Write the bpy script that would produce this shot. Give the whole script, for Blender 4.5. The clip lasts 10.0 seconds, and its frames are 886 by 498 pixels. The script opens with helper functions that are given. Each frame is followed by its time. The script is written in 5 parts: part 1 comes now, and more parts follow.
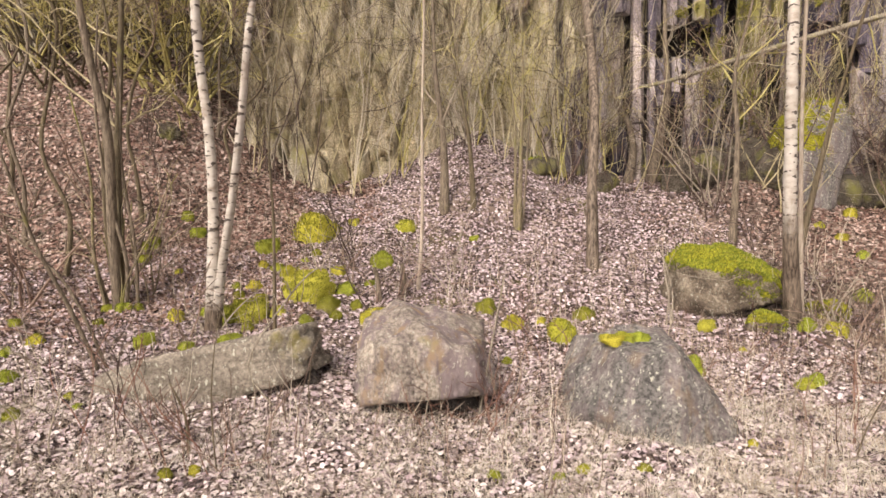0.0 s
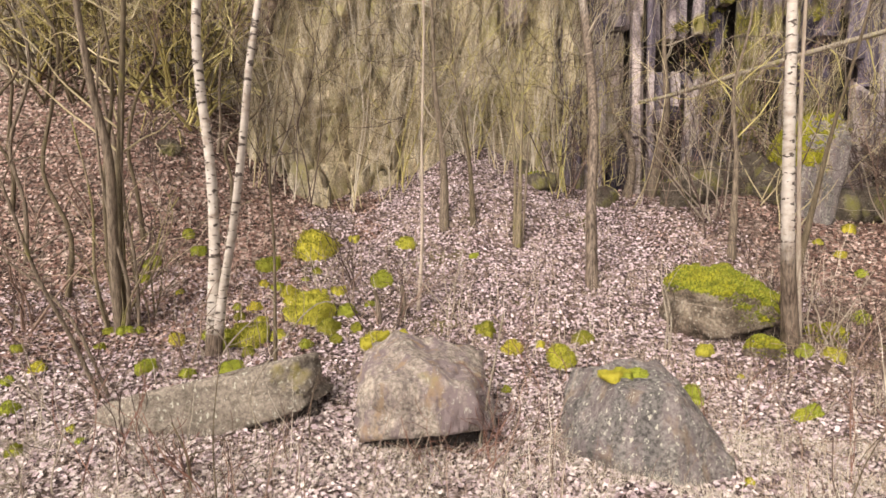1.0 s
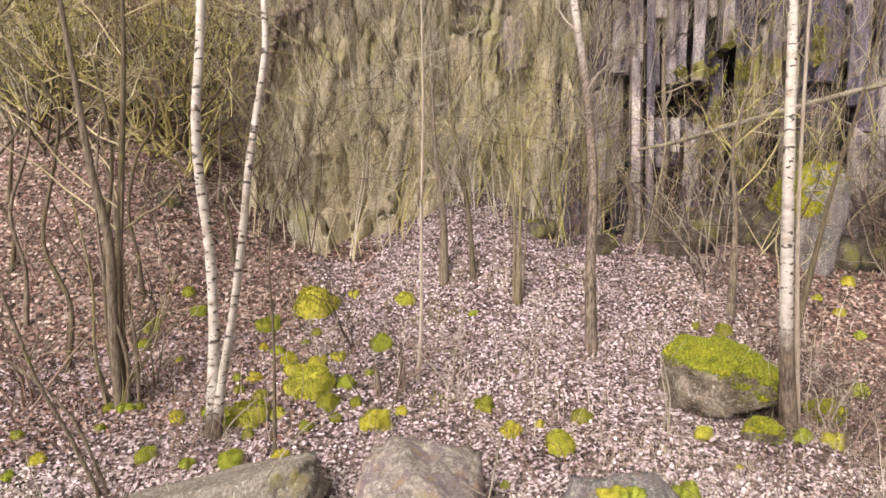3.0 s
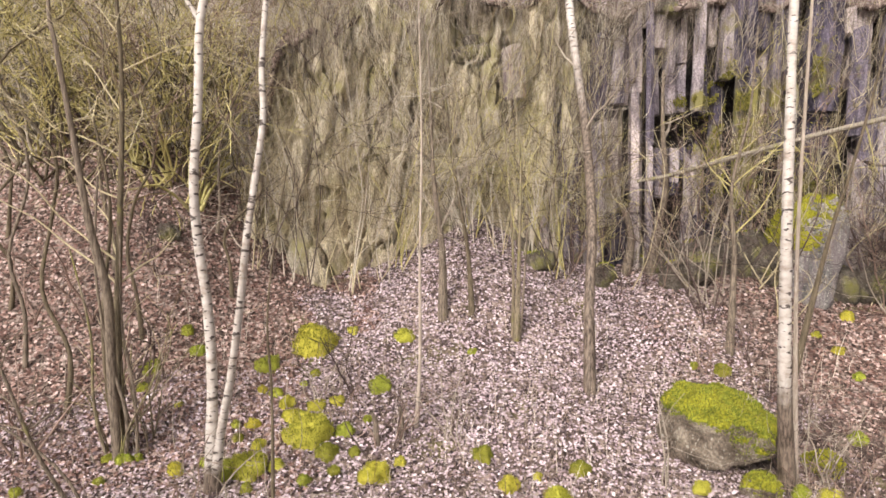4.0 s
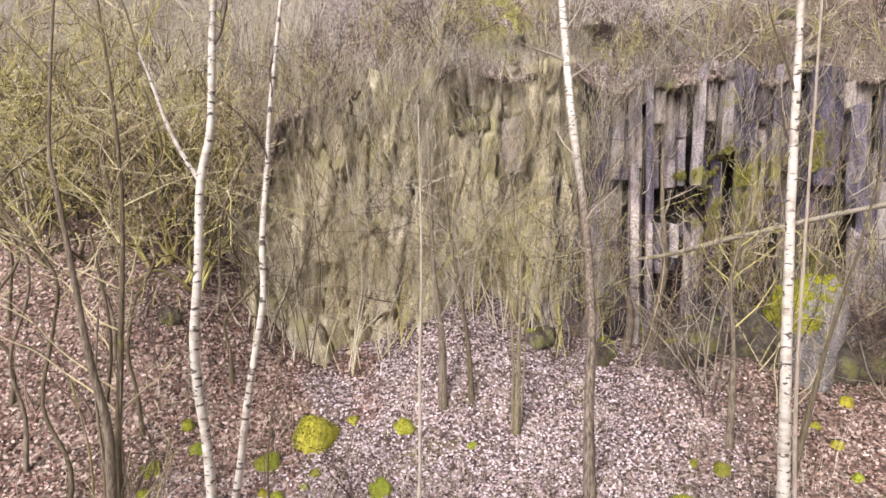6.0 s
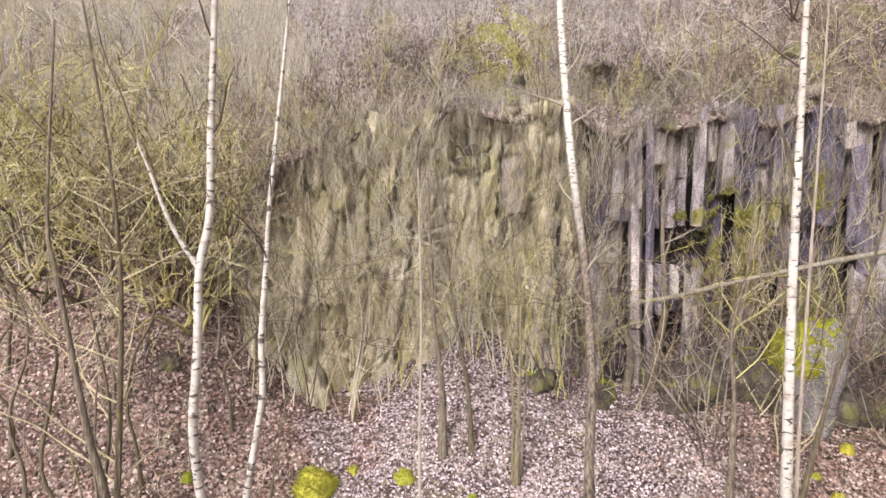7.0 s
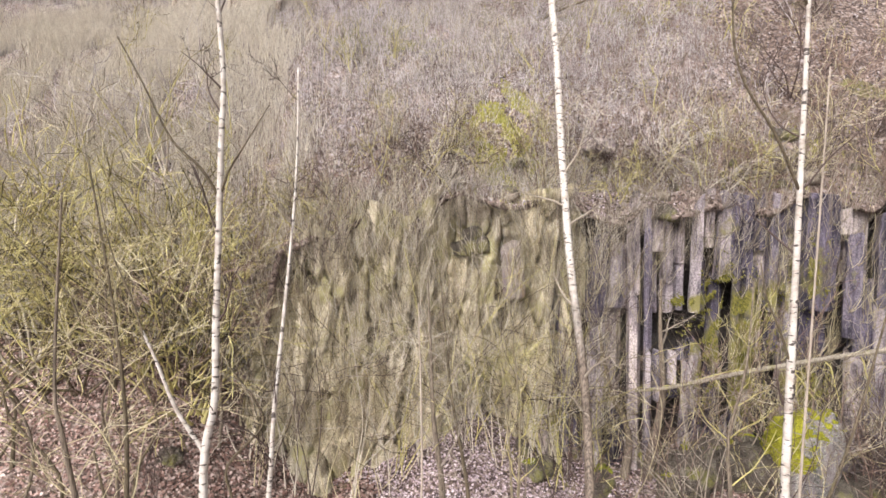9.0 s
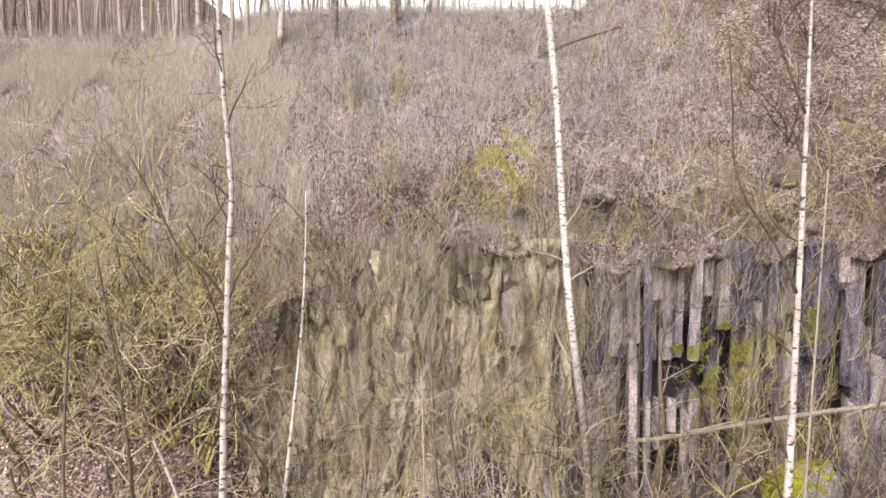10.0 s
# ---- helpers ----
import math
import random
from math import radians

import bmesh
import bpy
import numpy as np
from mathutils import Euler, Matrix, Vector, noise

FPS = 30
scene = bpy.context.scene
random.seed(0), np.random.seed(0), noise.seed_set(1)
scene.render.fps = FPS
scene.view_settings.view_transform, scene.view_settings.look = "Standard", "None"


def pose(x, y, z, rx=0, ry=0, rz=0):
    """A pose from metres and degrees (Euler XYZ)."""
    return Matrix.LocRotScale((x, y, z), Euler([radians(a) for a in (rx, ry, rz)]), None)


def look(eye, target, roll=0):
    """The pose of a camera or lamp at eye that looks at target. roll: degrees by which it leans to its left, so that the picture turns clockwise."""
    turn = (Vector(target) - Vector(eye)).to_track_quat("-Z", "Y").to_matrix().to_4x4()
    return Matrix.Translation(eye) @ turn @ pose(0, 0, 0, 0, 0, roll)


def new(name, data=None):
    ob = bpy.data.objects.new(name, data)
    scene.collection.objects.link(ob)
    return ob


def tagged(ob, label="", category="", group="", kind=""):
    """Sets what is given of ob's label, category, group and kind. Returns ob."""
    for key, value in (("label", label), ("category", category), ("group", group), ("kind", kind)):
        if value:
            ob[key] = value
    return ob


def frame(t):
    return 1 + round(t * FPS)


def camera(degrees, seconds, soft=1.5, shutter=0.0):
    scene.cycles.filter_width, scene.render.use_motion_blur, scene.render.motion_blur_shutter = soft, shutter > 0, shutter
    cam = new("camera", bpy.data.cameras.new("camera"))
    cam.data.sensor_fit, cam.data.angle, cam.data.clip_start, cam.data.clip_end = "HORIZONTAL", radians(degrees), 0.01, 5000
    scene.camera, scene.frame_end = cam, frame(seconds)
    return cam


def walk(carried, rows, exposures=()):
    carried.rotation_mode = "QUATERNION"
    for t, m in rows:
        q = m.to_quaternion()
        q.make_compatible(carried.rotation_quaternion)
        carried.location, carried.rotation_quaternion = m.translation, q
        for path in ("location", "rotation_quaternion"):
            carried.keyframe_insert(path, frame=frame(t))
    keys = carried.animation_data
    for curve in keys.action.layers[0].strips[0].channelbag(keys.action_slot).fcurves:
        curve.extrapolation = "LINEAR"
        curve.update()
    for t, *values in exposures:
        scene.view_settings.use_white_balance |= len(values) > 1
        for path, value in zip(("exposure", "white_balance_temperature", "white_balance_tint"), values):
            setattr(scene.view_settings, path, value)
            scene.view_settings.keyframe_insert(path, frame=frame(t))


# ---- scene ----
# A drone rises in front of an old basalt quarry: boulders, a leaf-covered scree, birches, the rock face, the wooded slope above.
cam = camera(72.0, 10.0, soft=1.6)
ROWS = [
    (0.0, -0.022, -0.156, 1.810, 0.00), (0.5, -0.022, -0.164, 1.969, -0.01), (1.0, -0.020, -0.174, 2.149, -0.01),
    (1.5, -0.014, -0.172, 2.374, -0.02), (2.0, -0.006, -0.149, 2.634, 0.01), (2.5, -0.009, -0.134, 2.931, 0.03),
    (4.0, 0.025, -0.065, 3.992, 0.06), (4.5, 0.020, -0.046, 4.405, 0.04), (5.0, 0.018, -0.016, 4.839, 0.04),
    (5.5, 0.029, 0.008, 5.314, 0.07), (7.0, 0.029, 0.138, 6.809, 0.06), (7.5, 0.020, 0.172, 7.288, 0.02),
    (8.0, 0.000, 0.170, 7.808, -0.04), (8.5, 0.011, 0.154, 8.354, 0.01), (9.0, 0.012, 0.149, 8.929, -0.02),
    (9.5, -0.016, 0.128, 9.540, -0.09), (10.0, -0.054, 0.124, 10.138, -0.14),
]
walk(cam, [(t, pose(x, y, z, 86.0, 0, yaw)) for t, x, y, z, yaw in ROWS], [(0, 0.91, 7400, 13), (5, 1.06, 6650, 12), (8.5, 1.12, 6450, 11), (10, 0.98, 6450, 11)])

# ---- overcast daylight ----
world = bpy.data.worlds.new("overcast_sky")
scene.world = world
world.use_nodes = True
wn = world.node_tree.nodes
sky = wn.new("ShaderNodeTexSky")
sky.sky_type, sky.sun_disc = "NISHITA", False
sky.sun_elevation, sky.sun_rotation = radians(40), radians(208)
sky.air_density, sky.dust_density, sky.ozone_density = 1.0, 6.0, 1.0
haze = wn.new("ShaderNodeHueSaturation")
haze.inputs["Saturation"].default_value = 0.08
world.node_tree.links.new(sky.outputs[0], haze.inputs["Color"])
world.node_tree.links.new(haze.outputs[0], wn["Background"].inputs[0])
wn["Background"].inputs[1].default_value = 0.1
sun = new("sun", bpy.data.lights.new("sun", "SUN"))
sun.data.energy, sun.data.angle, sun.data.color = 1.5, radians(20), (1.0, 0.95, 0.88)
sun.matrix_world = look((-12, -16, 22), (0, 6, 2))


# ---- materials ----
def material(name, rough=0.85):
    m = bpy.data.materials.new(name)
    m.use_nodes = True
    n, l = m.node_tree.nodes, m.node_tree.links
    b = n["Principled BSDF"]
    b.inputs["Roughness"].default_value = rough
    b.inputs["Specular IOR Level"].default_value = 0.25
    return m, n, l, b


def ramp_node(n, stops):
    r = n.new("ShaderNodeValToRGB")
    e = r.color_ramp.elements
    e[0].position, e[0].color = stops[0][0], (*stops[0][1], 1)
    e[1].position, e[1].color = stops[-1][0], (*stops[-1][1], 1)
    for p, c in stops[1:-1]:
        k = e.new(p)
        k.color = (*c, 1)
    return r


def coords(n, l, scale, world_size=False):
    t, m = n.new("ShaderNodeNewGeometry" if world_size else "ShaderNodeTexCoord"), n.new("ShaderNodeMapping")
    m.inputs["Scale"].default_value = scale
    l.new(t.outputs["Position" if world_size else "Object"], m.inputs["Vector"])
    return m.outputs["Vector"]


def noise_node(n, l, scale, size, detail=5.0, rough=0.6, world_size=False):
    t = n.new("ShaderNodeTexNoise")
    t.inputs["Scale"].default_value, t.inputs["Detail"].default_value, t.inputs["Roughness"].default_value = size, detail, rough
    l.new(coords(n, l, scale, world_size), t.inputs["Vector"])
    return t.outputs["Fac"]


def blend(n, l, fac, a, b, mode="MIX"):
    x = n.new("ShaderNodeMix")
    x.data_type, x.blend_type = "RGBA", mode
    for sock, v in ((x.inputs[0], fac), (x.inputs[6], a), (x.inputs[7], b)):
        if isinstance(v, bpy.types.NodeSocket):
            l.new(v, sock)
        elif isinstance(v, tuple):
            sock.default_value = (*v, 1)
        else:
            sock.default_value = v
    return x.outputs[2]


def bump(n, l, b, fac, strength, distance):
    k = n.new("ShaderNodeBump")
    k.inputs["Strength"].default_value, k.inputs["Distance"].default_value = strength, distance
    l.new(fac, k.inputs["Height"])
    l.new(k.outputs[0], b.inputs["Normal"])


def pieces(name, stops, rough=0.8, vary=0.0):
    """Each leaf, blade or stem takes its own colour of the ramp."""
    m, n, l, b = material(name, rough)
    r = ramp_node(n, stops)
    l.new(n.new("ShaderNodeNewGeometry").outputs["Random Per Island"], r.inputs[0])
    f = noise_node(n, l, (1, 1, 1), 35, 3)
    g = ramp_node(n, [(0.3, (0.7, 0.7, 0.7)), (0.7, (1.15, 1.15, 1.15))])
    l.new(f, g.inputs[0])
    c = blend(n, l, 1.0, r.outputs[0], g.outputs[0], "MULTIPLY")
    if vary:
        # each tuft or cushion a little paler, browner or greener than the next
        o = ramp_node(n, [(0.0, (1 - vary, 1 - vary, 1 - vary)), (0.5, (0.82, 0.95, 0.9)), (0.75, (1.12, 1.0, 0.9)), (1.0, (1.12, 1.12, 1.2))])
        l.new(n.new("ShaderNodeObjectInfo").outputs["Random"], o.inputs[0])
        c = blend(n, l, 1.0, c, o.outputs[0], "MULTIPLY")
    l.new(c, b.inputs["Base Color"])
    return m


LEAF = pieces("pale_beech_leaf", [(0.0, (0.025, 0.016, 0.018)), (0.24, (0.12, 0.082, 0.092)), (0.48, (0.42, 0.318, 0.345)), (0.82, (0.59, 0.48, 0.517)), (1.0, (0.78, 0.685, 0.72))], 0.6)
LEAF_RED = pieces("russet_leaf", [(0.0, (0.028, 0.016, 0.013)), (0.35, (0.15, 0.080, 0.066)), (0.7, (0.33, 0.21, 0.178)), (1.0, (0.59, 0.465, 0.43))], 0.65)
LEAF_FRONT = pieces("bleached_beech_leaf", [(0.0, (0.06, 0.042, 0.04)), (0.2, (0.25, 0.19, 0.185)), (0.5, (0.47, 0.38, 0.375)), (1.0, (0.78, 0.70, 0.69))], 0.6)
LEAF_UP = pieces("weathered_leaf", [(0.0, (0.16, 0.132, 0.138)), (0.4, (0.33, 0.285, 0.298)), (1.0, (0.54, 0.485, 0.50))], 0.7)
STRAW = pieces("dry_straw", [(0.0, (0.30, 0.22, 0.17)), (0.5, (0.52, 0.42, 0.33)), (1.0, (0.70, 0.60, 0.50))], 0.6)
BRAMBLE = pieces("bramble_stem", [(0.0, (0.10, 0.06, 0.05)), (0.5, (0.24, 0.16, 0.13)), (1.0, (0.40, 0.30, 0.25))], 0.7)
BRUSH = pieces("olive_brush_stem", [(0.0, (0.07, 0.052, 0.03)), (0.2, (0.27, 0.215, 0.125)), (0.65, (0.54, 0.465, 0.30)), (1.0, (0.76, 0.68, 0.50))], 0.8)
WILLOW = pieces("lichened_willow_twig", [(0.0, (0.03, 0.022, 0.012)), (0.3, (0.19, 0.15, 0.068)), (0.6, (0.54, 0.475, 0.20)), (1.0, (0.80, 0.715, 0.38))], 0.8)
GREY_STALK = pieces("lilac_grey_stalk", [(0.0, (0.22, 0.19, 0.183)), (0.4, (0.46, 0.405, 0.41)), (1.0, (0.74, 0.68, 0.68))], 0.8)
LEAF_DULL = pieces("dull_brown_leaf", [(0.0, (0.06, 0.045, 0.045)), (0.35, (0.165, 0.13, 0.128)), (0.75, (0.29, 0.245, 0.245)), (1.0, (0.46, 0.41, 0.41))], 0.7)
TWIG = pieces("grey_twig", [(0.0, (0.12, 0.09, 0.07)), (0.5, (0.30, 0.25, 0.20)), (1.0, (0.50, 0.44, 0.38))], 0.8)
PALE_TWIG = pieces("bleached_twig", [(0.0, (0.16, 0.125, 0.09)), (0.3, (0.46, 0.395, 0.315)), (1.0, (0.72, 0.655, 0.57))], 0.8)
PALE_STRAW = pieces("bleached_straw", [(0.0, (0.50, 0.425, 0.35)), (0.5, (0.70, 0.625, 0.53)), (1.0, (0.84, 0.79, 0.70))], 0.6)
DARK_TWIG = pieces("dark_twig", [(0.0, (0.045, 0.03, 0.028)), (1.0, (0.13, 0.09, 0.08))], 0.8)
MOSS_TUFT = pieces("moss_tuft", [(0.0, (0.12, 0.125, 0.016)), (0.45, (0.25, 0.25, 0.03)), (1.0, (0.45, 0.43, 0.065))], 0.9, 0.4)


def soil_material():
    m, n, l, b = material("leafy_soil", 0.9)
    v = n.new("ShaderNodeTexVoronoi")
    v.inputs["Scale"].default_value = 16
    l.new(coords(n, l, (1, 1, 1)), v.inputs["Vector"])
    s = n.new("ShaderNodeSeparateColor")
    l.new(v.outputs["Color"], s.inputs[0])
    r = ramp_node(n, [(0.0, (0.05, 0.035, 0.03)), (0.45, (0.17, 0.125, 0.108)), (0.8, (0.31, 0.24, 0.215)), (1.0, (0.46, 0.38, 0.345))])
    l.new(s.outputs[0], r.inputs[0])
    g = ramp_node(n, [(0.35, (0.55, 0.52, 0.5)), (0.65, (1.1, 1.1, 1.1))])
    l.new(noise_node(n, l, (1, 1, 1), 0.9), g.inputs[0])
    c = blend(n, l, 1.0, r.outputs[0], g.outputs[0], "MULTIPLY")
    k = ramp_node(n, [(0.60, (0, 0, 0)), (0.72, (0.75, 0.75, 0.75))])
    l.new(noise_node(n, l, (1, 1, 1), 0.55, 6), k.inputs[0])
    l.new(blend(n, l, k.outputs[0], c, (0.19, 0.18, 0.05)), b.inputs["Base Color"])
    bump(n, l, b, v.outputs["Distance"], 0.7, 0.03)
    return m


def rock_material(name, dark, mid, pale, lichen=(0.62, 0.60, 0.52), spots=0.5, streak=False, moss=0.0, random=0.0, green=(0.22, 0.23, 0.03), world_size=False, relief=0.09, mossy=(), stain=0.0, grain=0.45):
    m, n, l, b = material(name, 0.88)
    sc = (1.6, 1.6, 0.35) if streak else (1, 1, 1)
    r = ramp_node(n, [(0.36, dark), (0.5, mid), (0.64, pale)] if random else [(0.28, dark), (0.5, mid), (0.72, pale)])
    l.new(noise_node(n, l, sc, 2.6, 8, 0.65, world_size=world_size), r.inputs[0])
    f = ramp_node(n, [(0.38, (grain, grain, grain)), (0.60, (1.28, 1.28, 1.28))])
    fine = noise_node(n, l, (1, 1, 1), 28, 6, 0.7, world_size=world_size)
    l.new(fine, f.inputs[0])
    c = blend(n, l, 1.0, r.outputs[0], f.outputs[0], "MULTIPLY")
    if random:
        o = ramp_node(n, [(0.0, (0.21, 0.19, 0.26)), (0.28, (0.40, 0.37, 0.46)), (0.38, (0.85, 0.80, 0.83)), (0.65, (1.08, 1.01, 0.97)), (1.0, (1.38, 1.26, 1.10))])
        l.new(n.new("ShaderNodeObjectInfo").outputs["Random"], o.inputs[0])
        c = blend(n, l, random, c, blend(n, l, 1.0, c, o.outputs[0], "MULTIPLY"))
    if stain:
        t1, t2 = ramp_node(n, [(0.46, (0, 0, 0)), (0.57, (stain, stain, stain))]), ramp_node(n, [(0.57, (0, 0, 0)), (0.67, (stain, stain, stain))])
        l.new(noise_node(n, l, (3.2, 3.2, 0.7), 1.5, 5, 0.6), t1.inputs[0])
        l.new(noise_node(n, l, (2.6, 2.6, 0.8), 2.3, 5, 0.6), t2.inputs[0])
        c = blend(n, l, t1.outputs[0], c, (0.25, 0.195, 0.21))
        c = blend(n, l, t2.outputs[0], c, (0.36, 0.255, 0.175))
    w = ramp_node(n, [(0.605, (0, 0, 0)), (0.65, (spots, spots, spots))])
    l.new(noise_node(n, l, (1, 1, 0.6), 26, 4, 0.62, world_size=world_size), w.inputs[0])
    c = blend(n, l, w.outputs[0], c, lichen)
    if moss:
        k = ramp_node(n, [(1 - moss - 0.06, (0, 0, 0)), (1 - moss + 0.06, (0.9, 0.9, 0.9))])
        grown = noise_node(n, l, (1, 1, 0.8), 1.3, 7, 0.62, world_size=world_size)
        for centre, reach in mossy:
            far, fade, add = n.new("ShaderNodeVectorMath"), n.new("ShaderNodeMapRange"), n.new("ShaderNodeMath")
            far.operation, add.operation = "DISTANCE", "ADD"
            far.inputs[1].default_value = centre
            l.new(n.new("ShaderNodeNewGeometry").outputs["Position"], far.inputs[0])
            l.new(far.outputs["Value"], fade.inputs[0])
            fade.inputs[1].default_value, fade.inputs[2].default_value = reach * 0.3, reach
            fade.inputs[3].default_value, fade.inputs[4].default_value = 0.22, 0.0
            l.new(grown, add.inputs[0])
            l.new(fade.outputs[0], add.inputs[1])
            grown = add.outputs[0]
        l.new(grown, k.inputs[0])
        c = blend(n, l, k.outputs[0], c, green)
    l.new(c, b.inputs["Base Color"])
    bump(n, l, b, noise_node(n, l, (1.2, 1.2, 0.6) if streak else sc, 7, 10, 0.75, world_size=world_size), 1.0, relief)
    return m


def bark_material(name, dark, pale, moss=0.0, green=(0.19, 0.175, 0.06)):
    m, n, l, b = material(name, 0.9)
    r = ramp_node(n, [(0.32, dark), (0.68, pale)])
    fib = noise_node(n, l, (9, 9, 0.9), 5, 6, 0.65)
    l.new(fib, r.inputs[0])
    c = r.outputs[0]
    if moss:
        k = ramp_node(n, [(1 - moss - 0.05, (0, 0, 0)), (1 - moss + 0.08, (0.9, 0.9, 0.9))])
        l.new(noise_node(n, l, (1, 1, 0.5), 4, 6), k.inputs[0])
        c = blend(n, l, k.outputs[0], c, green)
    l.new(c, b.inputs["Base Color"])
    bump(n, l, b, fib, 0.7, 0.02)
    return m


def birch_material(rough_foot):
    """White peeling bark with dark lenticels; the foot of old stems is fissured brown."""
    m, n, l, b = material("birch_bark", 0.65)
    r = ramp_node(n, [(0.3, (0.30, 0.24, 0.20)), (0.5, (0.49, 0.44, 0.40)), (0.75, (0.62, 0.58, 0.55))])
    l.new(noise_node(n, l, (3, 3, 5), 2.0, 5), r.inputs[0])
    k = ramp_node(n, [(0.585, (0, 0, 0)), (0.62, (0.97, 0.97, 0.97))])
    l.new(noise_node(n, l, (5, 5, 12), 1.6, 3, 0.5), k.inputs[0])
    c = blend(n, l, k.outputs[0], r.outputs[0], (0.07, 0.055, 0.05))
    t, s = n.new("ShaderNodeTexCoord"), n.new("ShaderNodeSeparateXYZ")
    l.new(t.outputs["Object"], s.inputs[0])
    mr = n.new("ShaderNodeMapRange")
    mr.inputs[1].default_value, mr.inputs[2].default_value = rough_foot, rough_foot * 0.3
    l.new(s.outputs[2], mr.inputs[0])
    k2 = n.new("ShaderNodeMath")
    k2.operation, k2.use_clamp = "MULTIPLY_ADD", True
    l.new(mr.outputs[0], k2.inputs[0])
    k2.inputs[1].default_value = 3.0
    sub = n.new("ShaderNodeMath")
    sub.operation = "SUBTRACT"
    l.new(noise_node(n, l, (9, 9, 1.6), 3, 5), sub.inputs[0])
    sub.inputs[1].default_value = 1.5
    l.new(sub.outputs[0], k2.inputs[2])
    foot = ramp_node(n, [(0.36, (0.04, 0.028, 0.022)), (0.62, (0.22, 0.17, 0.135))])
    l.new(noise_node(n, l, (8, 8, 0.9), 3.5, 6), foot.inputs[0])
    l.new(blend(n, l, k2.outputs[0], c, foot.outputs[0]), b.inputs["Base Color"])
    bump(n, l, b, noise_node(n, l, (6, 6, 10), 4, 5), 0.35, 0.01)
    return m


SOIL = soil_material()
ROCK_GREY = rock_material("grey_boulder", (0.105, 0.10, 0.10), (0.25, 0.232, 0.225), (0.43, 0.395, 0.37), spots=1.0, streak=True, moss=0.2, stain=0.45, green=(0.24, 0.22, 0.11), grain=0.4)
ROCK_PALE = rock_material("pale_boulder", (0.17, 0.135, 0.135), (0.43, 0.365, 0.32), (0.64, 0.56, 0.49), spots=0.7, streak=True, moss=0.24, green=(0.36, 0.33, 0.12), stain=0.9, grain=0.5, mossy=(((-0.25, 5.3, 0.72), 0.35),))
ROCK_SLAB = rock_material("grey_brown_slab", (0.17, 0.145, 0.12), (0.275, 0.235, 0.20), (0.39, 0.335, 0.285), spots=1.0, moss=0.24, grain=0.6, relief=0.07, green=(0.36, 0.31, 0.08), mossy=(((-1.5, 5.75, 0.46), 0.45), ((-1.3, 5.9, 0.6), 0.3)))
ROCK_BROWN = rock_material("brown_boulder", (0.06, 0.046, 0.034), (0.19, 0.15, 0.118), (0.42, 0.36, 0.29), spots=0.5, moss=0.26, green=(0.26, 0.22, 0.07), grain=0.5)
BASALT = rock_material("basalt_column", (0.07, 0.062, 0.082), (0.26, 0.235, 0.262), (0.47, 0.43, 0.45), spots=0.3, streak=True, moss=0.33, random=1.0, relief=0.035, mossy=(((7.3, 14.8, 5.9), 1.7), ((9.1, 14.8, 7.2), 1.1), ((9.0, 14.8, 4.2), 1.3), ((6.0, 14.8, 6.6), 0.5), ((7.0, 14.8, 4.4), 1.3)), green=(0.20, 0.18, 0.055), world_size=True)
LICHEN_ROCK = rock_material("lichened_rock_face", (0.23, 0.195, 0.135), (0.54, 0.475, 0.345), (0.74, 0.67, 0.51), spots=0.25, streak=True, moss=0.42, random=0.3, green=(0.37, 0.335, 0.16), world_size=True, relief=0.045, stain=0.15)
# near-black: shade put into the rock's colour, for gaps and undersides
SHADE_ROCK = rock_material("shade_black_rock", (0.025, 0.02, 0.02), (0.06, 0.05, 0.048), (0.11, 0.095, 0.09), spots=0.0)
BIRCH = birch_material(2.2)
BIRCH_UP = birch_material(0.55)
BARK = bark_material("grey_brown_bark", (0.045, 0.034, 0.026), (0.28, 0.222, 0.172), 0.34)
BARK_MOSSY = bark_material("mossy_bark", (0.055, 0.043, 0.028), (0.32, 0.26, 0.18), 0.46)
PALE_BARK = bark_material("pale_bark", (0.26, 0.20, 0.16), (0.48, 0.41, 0.35))
BARK_DARK = bark_material("dark_bark", (0.045, 0.036, 0.024), (0.19, 0.148, 0.10), 0.34)
DEADWOOD = bark_material("bleached_deadwood", (0.10, 0.08, 0.06), (0.38, 0.33, 0.27), 0.40)
MOSS = rock_material("moss_mat", (0.10, 0.10, 0.012), (0.29, 0.28, 0.022), (0.47, 0.44, 0.045), spots=0.0)

# ---- the lie of the land ----
def ramp(v, a, b):
    s = np.clip((v - a) / (b - a), 0, 1)
    return s * s * (3 - 2 * s)

def bumps(x, y, size, seed):
    """Smooth random waves of about unit height."""
    r = np.random.RandomState(seed)
    total = 0
    for _ in range(7):
        ang, ph = r.uniform(0, 6.283, 2)
        k = 6.283 / (size * r.uniform(0.6, 1.6))
        total = total + np.sin(k * (x * np.cos(ang) + y * np.sin(ang)) + ph)
    return total / 3.0

def cliff_line(x):
    """y of the foot of the rock face."""
    return 15.35 + 0.25 * np.sin(x * 0.7 + 1) + 0.10 * np.sin(x * 2.9) - 0.25 * ramp(x, 9, 13)

